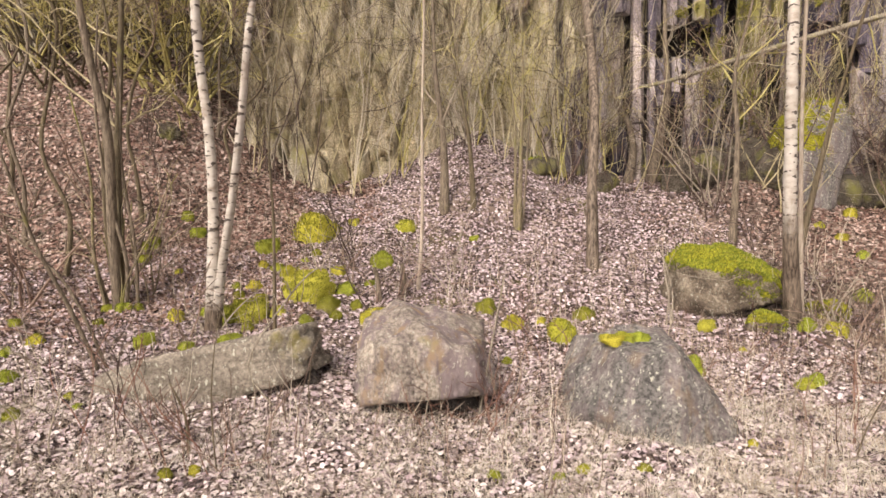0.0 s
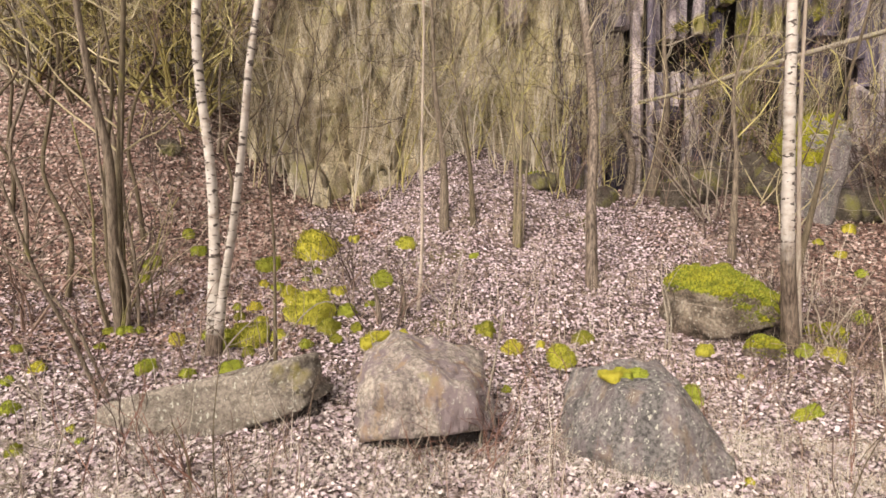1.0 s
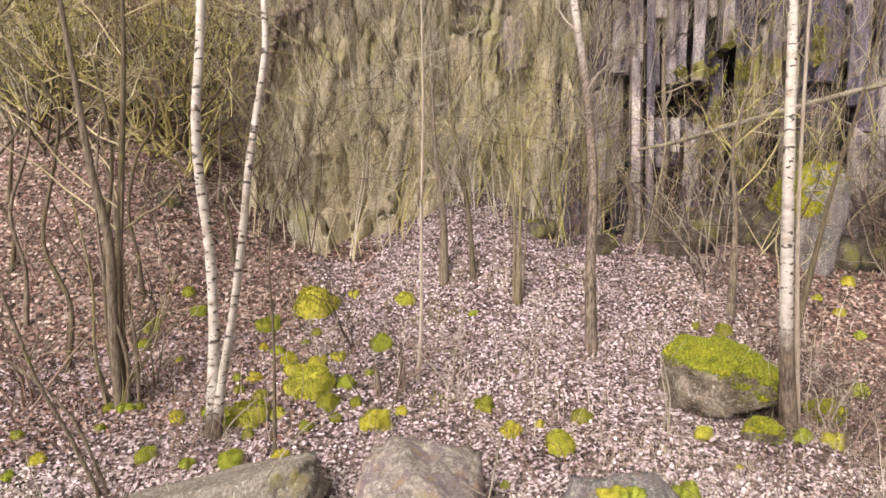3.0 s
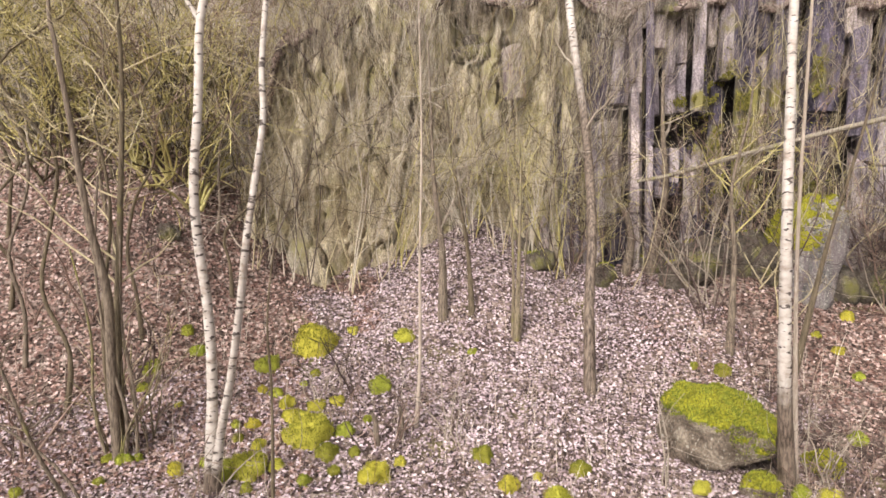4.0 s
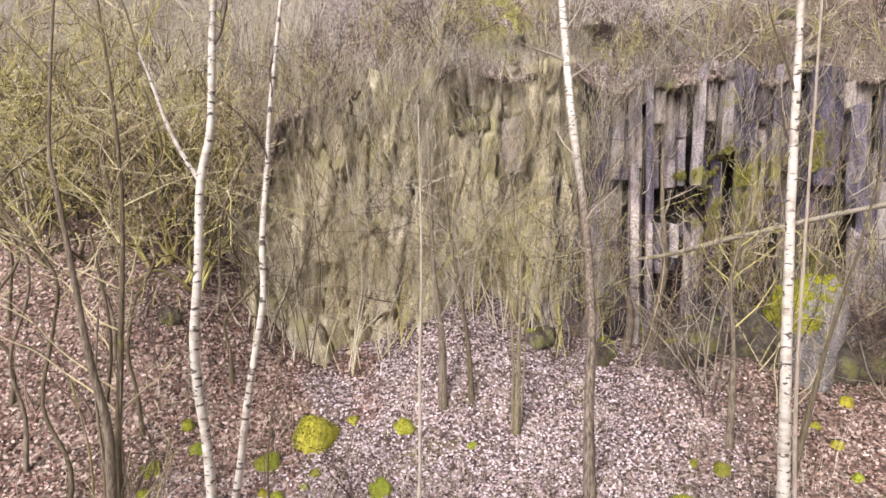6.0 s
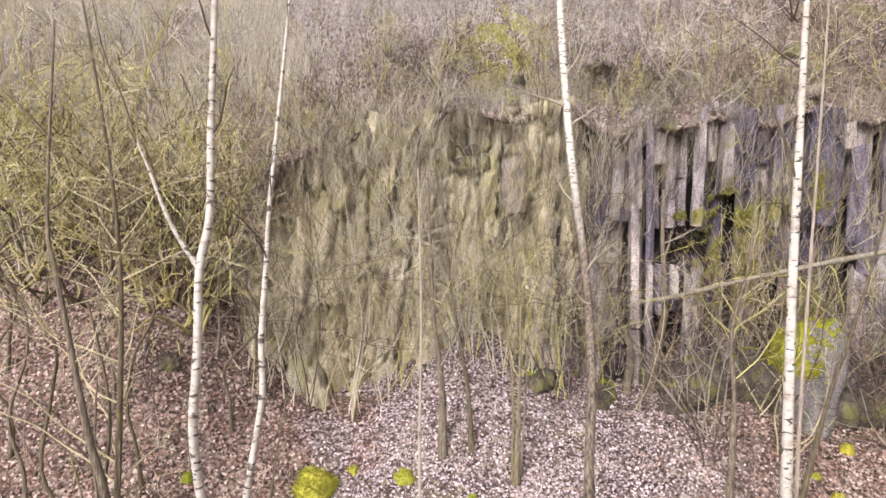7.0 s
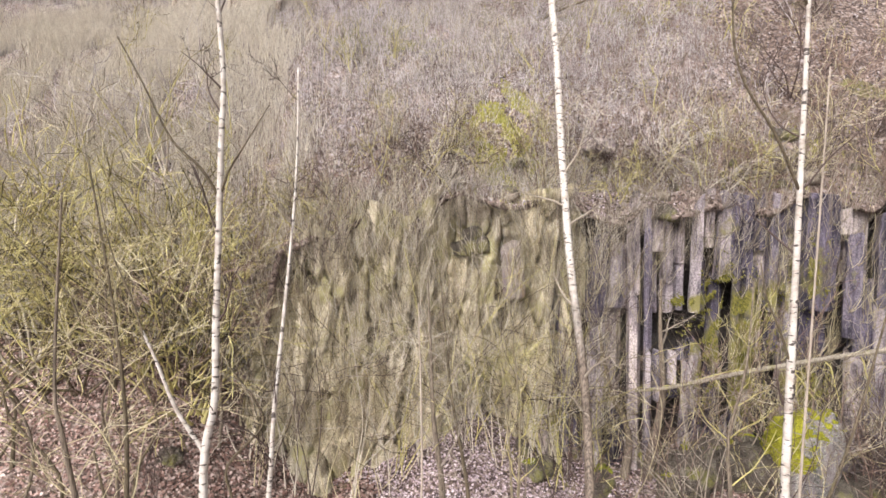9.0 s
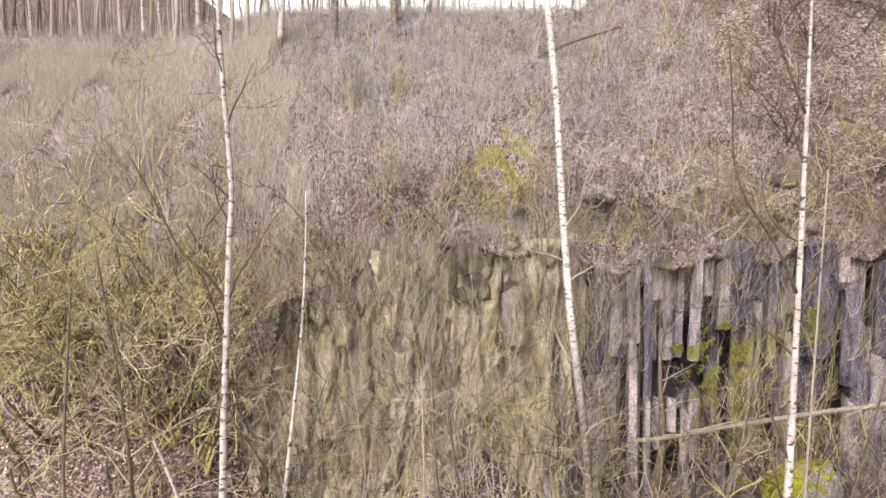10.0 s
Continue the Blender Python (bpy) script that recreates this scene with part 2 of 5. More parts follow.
def lower(x, y):
    base = np.interp(y, [-60, 3, 5, 6.4, 7.7, 8.6, 10.5, 11.4, 12, 12.6, 14.6, 17], [-0.9, -0.25, -0.18, -0.06, 0.14, 0.28, 0.82, 1.08, 1.36, 1.7, 2.4, 3.0])
    talus = 1.05 * np.exp(-((x - 0.7) / 1.5) ** 2) * ramp(y, 11.3, 14.8)
    knoll = 0.35 * np.exp(-((x - 6.7) / 0.9) ** 2) * ramp(y, 12, 14.3)
    hill = ramp(-x, 2.6, 7.5) * np.interp(y, [4, 8, 10.5, 11.4, 13.4, 15, 17], [0, 0.1, 0.4, 0.85, 1.9, 2.9, 4.2])
    dip = -0.35 * ramp(x, 7, 9.5) * ramp(y, 11.5, 14)
    sag = -0.1 * np.exp(-((x + 2.3) / 1.2) ** 2) * ramp(y, 12.8, 14.8)
    return base + talus + knoll + hill + dip + sag

def sunk(x):
    """How far the brink sags towards the bank."""
    return np.interp(x, [-4.2, -2.7, -0.4, 1.6], [1.0, 0.6, 0.22, 0.0])

def upper(x, y):
    s = np.interp(y, [15, 15.8, 16.3, 17.6, 19.3, 22, 24, 27, 40, 120, 400], [9.0, 9.7, 10.6, 12.1, 13.6, 15.8, 17.5, 17.95, 18.3, 30, 30])
    return s + 1.6 * ramp(x, 4, 12) * ramp(y, 17, 23) - 0.9 * ramp(-x, 5.5, 11) * ramp(y, 16, 22) + 0.10 * bumps(x, y, 1.6, 6) * (1 - ramp(y, 15.6, 17.5)) - 0.45 * sunk(x) * (1 - ramp(y, 15.8, 17.2)) + 30 * ramp(-x, 18, 56) * ramp(y, 45, 110)

def height(x, y):
    x, y = np.asarray(x, float), np.asarray(y, float)
    edge = cliff_line(x)
    face = ramp(y, edge + 1.9, edge + 2.4)
    bank = ramp(y, 14.0, 21.0)
    left = ramp(-x, 3.6, 5.2)
    t = face * (1 - left) + bank * left
    z = lower(x, y) * (1 - t) + upper(x, y) * t
    near = np.exp(-(np.hypot(x, y - 12) / 40) ** 2)
    return z + near * (0.05 * bumps(x, y, 2.2, 3) + 0.025 * bumps(x, y, 0.7, 4) + 0.08 * ramp(y, 15, 17) * bumps(x, y, 1.5, 5))


def brink(x, y):
    """The turf that hangs over the top of the rock face."""
    d = y - cliff_line(x) + 0.25
    soft = 1 - ramp(x, 1.8, 3.4)
    return upper(x, y) - (0.2 + 0.55 * sunk(x)) * (1 - ramp(d, 0, 0.5 + 0.8 * soft)) + 0.16 * bumps(x, y, 1.4, 12) * (1 - ramp(d, 1.0, 1.6)) - 4 * ramp(-x, 3.9, 4.9) + 0.03


def surface(x, y):
    """Where fallen leaves and scrub stand: the ground, or the turf over it."""
    x, y = np.asarray(x, float), np.asarray(y, float)
    return np.where(y > cliff_line(x) - 0.2, np.maximum(height(x, y), brink(x, y)), height(x, y))


# ---- mesh helpers ----
def mesh_of(name, verts, faces, mat, smooth=True):
    me = bpy.data.meshes.new(name)
    me.from_pydata(np.asarray(verts).tolist() if not isinstance(verts, list) else verts, [], faces.tolist() if isinstance(faces, np.ndarray) else faces)
    me.polygons.foreach_set("use_smooth", [smooth] * len(me.polygons))
    me.materials.append(mat)
    return me


def part(name, me, parent, label=""):
    ob = new(name, me)
    ob.parent = parent
    if label:
        ob["label"] = label
    return ob


def empty_at(name, place):
    ob = new(name)
    ob.location = place
    ob.empty_display_size = 0.1
    return ob


def tube(points, radii, sides=8, rough=0.0, seed=0):
    """A tapered, slightly uneven pipe through the points."""
    p = np.array(points, float)
    r = np.array(radii, float)
    k = len(p)
    fine = np.linspace(0, k - 1, (k - 1) * 4 + 1)
    # a smooth curve through the points
    idx = np.clip(fine.astype(int), 0, k - 2)
    f = (fine - idx)[:, None]
    p0, p1, p2, p3 = p[np.maximum(idx - 1, 0)], p[idx], p[idx + 1], p[np.minimum(idx + 2, k - 1)]
    c = 0.5 * (2 * p1 + (p2 - p0) * f + (2 * p0 - 5 * p1 + 4 * p2 - p3) * f**2 + (3 * p1 - p0 - 3 * p2 + p3) * f**3)
    rr = np.interp(fine, np.arange(k), r)
    d = np.gradient(c, axis=0)
    d /= np.linalg.norm(d, axis=1)[:, None] + 1e-9
    ref = np.array([0.12, 0.98, 0.14]) if abs(d[:, 1]).mean() < 0.8 else np.array([0.98, 0.1, 0.14])
    u = np.cross(d, ref)
    u /= np.linalg.norm(u, axis=1)[:, None]
    v = np.cross(d, u)
    a = np.arange(sides) * 2 * np.pi / sides
    rs = np.random.RandomState(seed)
    wob = 1 + rough * rs.uniform(-1, 1, (len(c), sides))
    ring = c[:, None] + (rr[:, None] * wob)[..., None] * (np.cos(a)[None, :, None] * u[:, None] + np.sin(a)[None, :, None] * v[:, None])
    verts = ring.reshape(-1, 3)
    i, j = np.meshgrid(np.arange(len(c) - 1), np.arange(sides), indexing="ij")
    q = np.stack([i * sides + j, i * sides + (j + 1) % sides, (i + 1) * sides + (j + 1) % sides, (i + 1) * sides + j], -1).reshape(-1, 4)
    faces = q.tolist() + [list(range(sides))[::-1], list(range(len(verts) - sides, len(verts)))]
    return verts, faces, c, rr


def stems_mesh(name, pts, radii, mat, sides=3):
    """Many thin stems in one mesh: pts (n, k, 3), radii (n, k)."""
    n, k, _ = pts.shape
    d = pts[:, -1] - pts[:, 0]
    d /= np.linalg.norm(d, axis=1)[:, None] + 1e-9
    u = np.cross(d, np.array([0.31, 0.93, 0.2]))
    u /= np.linalg.norm(u, axis=1)[:, None] + 1e-9
    v = np.cross(d, u)
    a = np.arange(sides) * 2 * np.pi / sides
    off = np.cos(a)[None, :, None] * u[:, None] + np.sin(a)[None, :, None] * v[:, None]
    verts = (pts[:, :, None] + radii[:, :, None, None] * off[:, None]).reshape(-1, 3)
    m, i, j = np.meshgrid(np.arange(n), np.arange(k - 1), np.arange(sides), indexing="ij")
    base, jn = m * k * sides, (j + 1) % sides
    q = np.stack([base + i * sides + j, base + i * sides + jn, base + (i + 1) * sides + jn, base + (i + 1) * sides + j], -1).reshape(-1, 4)
    return quads_mesh(name, verts, q, mat)


def quads_mesh(name, verts, q, mat, smooth=True):
    me = bpy.data.meshes.new(name)
    me.vertices.add(len(verts))
    me.vertices.foreach_set("co", np.asarray(verts, np.float32).ravel())
    w = q.shape[1]
    me.loops.add(q.size)
    me.loops.foreach_set("vertex_index", q.astype(np.int32).ravel())
    me.polygons.add(len(q))
    me.polygons.foreach_set("loop_start", np.arange(len(q), dtype=np.int32) * w)
    me.polygons.foreach_set("use_smooth", np.full(len(q), smooth))
    me.update(calc_edges=True)
    me.materials.append(mat)
    return me


def wander(rs, start, way, length, k, bend, rise=0.0):
    """A wandering line of k points."""
    p, d, out = np.array(start, float), np.array(way, float), []
    d /= np.linalg.norm(d) + 1e-9
    for i in range(k):
        out.append(p.copy())
        d = d + rs.normal(0, bend, 3) + np.array([0, 0, rise])
        d /= np.linalg.norm(d)
        p = p + d * length / (k - 1)
    return np.array(out)


def stuff(name, me, label, category):
    return tagged(new(name, me), label, category, kind="stuff")


# ---- ground ----
def spread(lo, a, b, hi, step):
    mid = np.arange(a, b + step / 2, step)
    left = a - np.geomspace(step * 2, a - lo, 14)[::-1]
    right = b + np.geomspace(step * 2, hi - b, 14)
    return np.concatenate([left, mid, right])


gx, gy = spread(-600, -13, 14, 600, 0.13), spread(-300, 2, 27, 900, 0.13)
X, Y = np.meshgrid(gx, gy)
Z = height(X, Y)
ni, nj = X.shape
i, j = np.meshgrid(np.arange(ni - 1), np.arange(nj - 1), indexing="ij")
q = np.stack([i * nj + j, i * nj + j + 1, (i + 1) * nj + j + 1, (i + 1) * nj + j], -1).reshape(-1, 4)
ground = tagged(new("ground", quads_mesh("ground", np.stack([X, Y, Z], -1).reshape(-1, 3), q, SOIL)),
                "quarry floor, scree and wooded slope under fallen leaves", "ground", kind="structure")


gx, gd = np.arange(-4.8, 14.2, 0.11), np.linspace(-0.25, 2.65, 32)
X, D = np.meshgrid(gx, gd)
Y = cliff_line(X) + D + 0.08 * bumps(X, 0 * X, 0.8, 14) * (1 - ramp(D, -0.2, 0.6))
Z = brink(X, Y)
Z[-1] -= 0.3
ni, nj = X.shape
i, j = np.meshgrid(np.arange(ni - 1), np.arange(nj - 1), indexing="ij")
q = np.stack([i * nj + j, i * nj + j + 1, (i + 1) * nj + j + 1, (i + 1) * nj + j], -1).reshape(-1, 4)
turf = tagged(new("brink_turf", quads_mesh("brink_turf", np.stack([X, Y, Z], -1).reshape(-1, 3), q, SOIL)), "leafy turf hanging over the top of the cliff", "ground", kind="structure")
thick = turf.modifiers.new("thickness", "SOLIDIFY")
thick.thickness, thick.offset = 0.12, -1


# ---- rock face ----
def column_mesh(w, d, h, seed, mat, worn=1.0):
    """An irregular four- to six-sided basalt prism with worn edges and a broken top."""
    rs = np.random.RandomState(seed)
    sides = rs.choice([4, 5, 6, 6])
    a = (np.arange(sides) + 0.5 + rs.uniform(-0.18, 0.18, sides)) * 2 * np.pi / sides - np.pi / 2 + rs.uniform(-0.4, 0.4)
    levels = np.array([0, 0.03, 0.18, 0.34, 0.52, 0.7, 0.86, 0.96, 1.0])
    scale = np.array([0.93, 1.0, 1.02, 0.98, 1.0, 0.97, 0.95, 0.93, 0.82]) + rs.normal(0, 0.018 * worn, 9)
    verts = []
    tilt = rs.uniform(-0.2, 0.2, 2)
    for lv, s in zip(levels, scale):
        jig = rs.normal(0, 0.018 * worn, (sides, 2))
        x, y = np.cos(a) * w / 2 * s + jig[:, 0], np.sin(a) * d / 2 * s + jig[:, 1]
        z = lv * h + (lv > 0.9) * (x * tilt[0] + y * tilt[1])
        verts += np.stack([x, y, z + 0 * x], -1).tolist()
    faces = []
    for i in range(len(levels) - 1):
        for j in range(sides):
            k = (j + 1) % sides
            faces.append([i * sides + j, i * sides + k, (i + 1) * sides + k, (i + 1) * sides + j])
    faces.append(list(range(sides))[::-1])
    faces.append(list(range(8 * sides, 9 * sides)))
    return mesh_of("column", verts, faces, mat, smooth=False)


def face_depth(x, z):
    """How far the columns stand out in front of the foot of the face."""
    return 0.18 * math.sin(x * 2.3 + 0.6 * z) + 0.14 * math.sin(x * 5.1 + 2) + 0.12 * math.sin(z * 1.7 + x) - 0.012 * (z - 2.5)


def hollow(x, z):
    """The dark recesses in the face."""
    return (abs(x - 5.92) < 0.76 and abs(z - 6.0) < 0.46) or (abs(x - 5.52) < 0.26 and 2.3 < z < 4.5) or (abs(x - 0.75) < 0.55 and 7.7 < z < 8.8) or (abs(x - 1.78) < 0.36 and 6.6 < z < 8.1) \
        or (abs(x + 2.7) < 0.3 and 3.2 < z < 4.4) or (abs(x - 4.0) < 0.5 and 8.3 < z < 8.95) or (abs(x - 8.0) < 0.3 and 3.4 < z < 5.4) or (abs(x - 9.9) < 0.3 and 3.4 < z < 5.8)


cliff = tagged(empty_at("cliff", (4.0, 15.5, 2.5)), "weathered face of basalt columns with moss, lichen and hanging brush", "cliff", kind="structure")
SEAM = 2.75


def slab_field():
    """The weathered part of the face: split slabs of uneven depth, as grids of x, y, z and the slab that each point belongs to."""
    r = np.random.RandomState(17)
    u, v = np.arange(-4.9, SEAM + 0.9, 0.05), np.linspace(0, 1, 150)
    gx, gv = np.meshgrid(u, v)
    foot = lower(gx, 14.9 + 0 * gx) - 0.4
    top = brink(gx, cliff_line(gx) + 0.1) - 0.06 + 0.10 * bumps(gx, 0 * gx, 0.9, 52)
    gz = foot + (top - foot) * gv
    px = gx + 0.07 * bumps(gx, gz * 0.5, 1.1, 53) + 0.03 * bumps(gx, gz, 0.4, 54)
    pz = gz + 0.35 * bumps(gx, 0 * gz, 0.6, 55)
    sx = (np.arange(18)[:, None] + r.uniform(-0.42, 0.42, (18, 4))) * 0.52 - 5.1
    sz = (np.arange(4)[None] + r.uniform(-0.48, 0.48, (18, 4)) + r.uniform(0, 1, (18, 1))) * 2.2 + 1.2
    sx, sz = sx.ravel(), sz.ravel()
    dist = np.hypot((px[..., None] - sx) / 1.0, (pz[..., None] - sz) * 0.2)
    order = np.argsort(dist, -1)
    near, second = order[..., 0], order[..., 1]
    gap = np.take_along_axis(dist, second[..., None], -1)[..., 0] - np.take_along_axis(dist, near[..., None], -1)[..., 0]
    out, lean_x, lean_z = r.uniform(-0.36, 0.36, len(sx)), r.normal(0, 0.30, len(sx)), r.normal(0, 0.05, len(sx))
    depth = out[near] + lean_x[near] * (px - sx[near]) + lean_z[near] * (pz - sz[near])
    depth = depth - 0.45 * np.exp(-(gap / 0.05) ** 2) * (r.uniform(0, 1, len(sx))[near] > 0.3) + 0.22 * np.sin(gx * 1.4 + 0.5 * gz)
    smooth = 1 - 0.6 * ramp(-gx, 0.2, 1.2) * (1 - ramp(gz, 4.4, 5.6))
    depth = depth * (0.5 + 0.5 * smooth) + smooth * (0.045 * bumps(gx, gz * 0.3, 0.35, 56) + 0.025 * bumps(gx * 1.3, gz * 0.6, 0.2, 57)) + 0.65 * np.exp(-((gx + 2.9) / 1.3) ** 2) * (1 - ramp(gz, 4.6, 6.6)) + r.normal(0, 0.008, gx.shape)
    holes = np.vectorize(hollow)(gx, gz)
    for _ in range(2):
        holes = (holes + np.roll(holes, 1, 0) + np.roll(holes, -1, 0) + np.roll(holes, 1, 1) + np.roll(holes, -1, 1)) / 5.0
    depth -= 1.3 * holes + 0.35 * ramp(gx, 0.1, 0.5) * (1 - ramp(gx, 2.1, 2.5)) * ramp(gz, 5.0, 5.6) + 0.05 * (gz - foot) / 6 + 0.5 * ramp(gx + 0.25 * bumps(gz, gx, 1.3, 58), SEAM - 0.5, SEAM + 0.6)
    return gx, cliff_line(gx) - 0.25 - depth, gz, near


FACE_X, FACE_Y, FACE_Z, FACE_SLAB = slab_field()
rows, cols = FACE_X.shape
points = np.stack([FACE_X, FACE_Y, FACE_Z], -1).reshape(-1, 3) - np.array(cliff.location)
i, j = np.meshgrid(np.arange(rows - 1), np.arange(cols - 1), indexing="ij")
q = np.stack([i * cols + j, i * cols + j + 1, (i + 1) * cols + j + 1, (i + 1) * cols + j], -1).reshape(-1, 4)
owner = FACE_SLAB[:-1, :-1].reshape(-1)
for k in np.unique(owner):
    own = q[owner == k]
    used, local = np.unique(own, return_inverse=True)
    part("rock_slab", quads_mesh("rock_slab", points[used], local.reshape(-1, 4), LICHEN_ROCK), cliff)

rs = np.random.RandomState(11)
shared, fronts = {}, []
x, count = SEAM - 0.35, 0
while x < 13.5:
    w = rs.uniform(0.2, 0.42) * rs.choice([1.0, 1.0, 1.4]) * (1.5 if x > 8.9 else 1.0) 
    xc = x + w / 2
    foot = float(lower(np.array(xc), np.array(14.9))) - 0.4
    top = float(brink(np.array(xc), cliff_line(np.array(xc)) + 0.1)) + rs.uniform(-0.6, -0.02)
    z = foot
    while z < top - 0.15:
        h = min(rs.uniform(0.9, 3.6), top - z)
        h = top - z if top - z - h < 0.5 else h
        while h > 0.5 and any(hollow(xc, z + h * f) for f in (0.2, 0.4, 0.6, 0.8, 1.0)):
            h -= 0.25
        if not hollow(xc, z + 0.3):
            tan = rs.rand() < 0.75 * float(1 - ramp(xc, 2.4, 4.4))
            key = (tan, h < 1.1, count % 40)
            if key not in shared:
                shared[key] = column_mesh(1.0, 1.0, 1.0, count, LICHEN_ROCK if tan else BASALT, 0.4 if h < 1.1 else 1.0)
            ob = part("column", shared[key], cliff)
            y = float(cliff_line(xc)) - face_depth(xc, z) - 0.06 + 0.05 * (z - foot) / 6 + rs.uniform(-0.26, 0.26)
            ob.matrix_basis = Matrix.Translation(Vector((xc, y, z)) - cliff.location) @ Euler((rs.normal(0, 0.02), rs.normal(0, 0.025), 0)).to_matrix().to_4x4() @ Matrix.Diagonal((w * 1.0, w * 1.3, h * 1.01, 1))
            fronts.append((xc - w / 2, xc + w / 2, z, z + h, y - w * 0.58))
            count += 1
        else:
            h = 0.3
        z += h
    x += w
block = part("column", column_mesh(1.0, 1.0, 1.0, 77, ROCK_PALE, 0.4), cliff, "pale tan block standing out of the face")
block.matrix_basis = Matrix.Translation(Vector((1.84, 15.45, 6.65)) - cliff.location) @ Euler((0.04, -0.10, 0.2)).to_matrix().to_4x4() @ Matrix.Diagonal((0.62, 0.66, 1.3, 1))
fronts.append((1.45, 2.1, 6.65, 7.95, 15.1))


def rock_front(xs, zs):
    """y of the rock surface at points of the face."""
    col = np.clip(np.round((xs - FACE_X[0, 0]) / 0.05).astype(int), 0, FACE_X.shape[1] - 1)
    lo, hi = FACE_Z[0, col], FACE_Z[-1, col]
    row = np.clip(np.round((zs - lo) / (hi - lo) * (FACE_X.shape[0] - 1)).astype(int), 0, FACE_X.shape[0] - 1)
    y = np.where(xs < SEAM, FACE_Y[row, col], cliff_line(xs) + 0.3)
    for x0, x1, z0, z1, yf in fronts:
        y = np.where((xs > x0) & (xs < x1) & (zs > z0) & (zs < z1), np.minimum(y, yf), y)
    return y


# the sheet behind the columns, near-black to paint in the shade of gaps
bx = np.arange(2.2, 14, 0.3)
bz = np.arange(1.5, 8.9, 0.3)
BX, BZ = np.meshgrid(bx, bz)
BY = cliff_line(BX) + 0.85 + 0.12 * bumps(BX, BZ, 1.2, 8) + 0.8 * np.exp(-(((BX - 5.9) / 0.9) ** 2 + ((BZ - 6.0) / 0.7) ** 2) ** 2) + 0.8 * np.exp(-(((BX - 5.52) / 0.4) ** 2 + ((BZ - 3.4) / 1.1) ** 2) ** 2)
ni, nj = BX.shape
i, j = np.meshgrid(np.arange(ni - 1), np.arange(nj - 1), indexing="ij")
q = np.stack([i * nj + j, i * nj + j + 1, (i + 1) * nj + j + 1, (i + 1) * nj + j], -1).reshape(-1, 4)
part("inner_rock", quads_mesh("inner_rock", np.stack([BX, BY, BZ], -1).reshape(-1, 3) - np.array(cliff.location), q, SHADE_ROCK), cliff, "rock sheet in the gaps, coloured near-black as shade")


# ---- bright overcast sky low over the horizon ----
m, n, l, b = material("cloud_bank", 1.0)
glow = n.new("ShaderNodeEmission")
glow.inputs[0].default_value, glow.inputs[1].default_value = (1.0, 0.98, 0.97, 1), 1.0
l.new(glow.outputs[0], next(k for k in n if k.type == "OUTPUT_MATERIAL").inputs[0])
ang = np.radians(np.arange(50, 131, 4))
ring = np.stack([np.cos(ang) * 560, np.sin(ang) * 560, 0 * ang - 30], -1)
verts = np.concatenate([ring, ring + np.array([0, 0, 290])])
k = len(ang)
tagged(new("backdrop", mesh_of("backdrop", verts.tolist(), [[j, j + 1, k + j + 1, k + j] for j in range(k - 1)], m)), "white overcast sky behind the crest", "sky", kind="structure")


# ---- boulders ----
def boulder_mesh(name, size, planes, seed, mat, rough=0.05, sub=5, chip=0.9):
    """A broken block: a ball cut by planes (direction, distance), its edges worn and its faces uneven."""
    bm = bmesh.new()
    bmesh.ops.create_icosphere(bm, subdivisions=sub, radius=1)
    P = np.array([v.co[:] for v in bm.verts])
    chips = np.random.RandomState(seed + 50)
    N = np.concatenate([np.array([p[:3] for p in planes], float), chips.normal(0, 1, (16, 3))])
    D = np.concatenate([np.array([p[3] for p in planes], float), chips.uniform(chip, chip + 0.18, 16)])
    N /= np.linalg.norm(N, axis=1)[:, None]
    dots = np.maximum(P @ N.T, 1e-3) / D
    s = 60.0
    r = 1.0 / (np.sum(dots**s, axis=1) ** (1 / s))
    r = np.minimum(r, 1.25)
    P = P * r[:, None]
    off = seed * 3.7
    for v, p in zip(bm.verts, P):
        a = Vector(p)
        g = noise.fractal(a * 2.6 + Vector((off, 0, 0)), 0.75, 2.1, 7)
        c = noise.cell(a * 3.1 + Vector((off, 5, 1)))
        a *= 1 + rough * (1.3 * g + 0.5 * noise.fractal(a * 9 + Vector((0, off, 2)), 0.6, 2.2, 4)) + 0.03 * c
        v.co = Vector((a.x * size[0], a.y * size[1], a.z * size[2]))
    me = bpy.data.meshes.new(name)
    bm.to_mesh(me)
    bm.free()
    me.polygons.foreach_set("use_smooth", [True] * len(me.polygons))
    me.materials.append(mat)
    return me


def tufts(me, keep, count, length, seed, mat, name="moss", lift=0.0):
    """Short moss shoots standing on the faces of a mesh that keep() picks."""
    rs = np.random.RandomState(seed)
    polys = [p for p in me.polygons if keep(p.center, p.normal)]
    area = np.array([p.area for p in polys])
    pick = rs.choice(len(polys), count, p=area / area.sum())
    c = np.array([polys[i].center[:] for i in pick])
    n = np.array([polys[i].normal[:] for i in pick])
    spread_ = math.sqrt(area.mean()) * 0.9
    c = c + rs.normal(0, spread_, c.shape) * (1 - np.abs(n)) + n * lift
    way = n + rs.normal(0, 0.35, n.shape) + np.array([0, 0, 0.35])
    way /= np.linalg.norm(way, axis=1)[:, None]
    ln = length * rs.uniform(0.5, 1.3, count)
    pts = np.stack([c - n * 0.012, c + way * ln[:, None] * 0.55, c + way * ln[:, None]], 1)
    rad = np.stack([ln * 0.30, ln * 0.26, ln * 0.05], 1)
    return stems_mesh(name, pts, rad, mat)


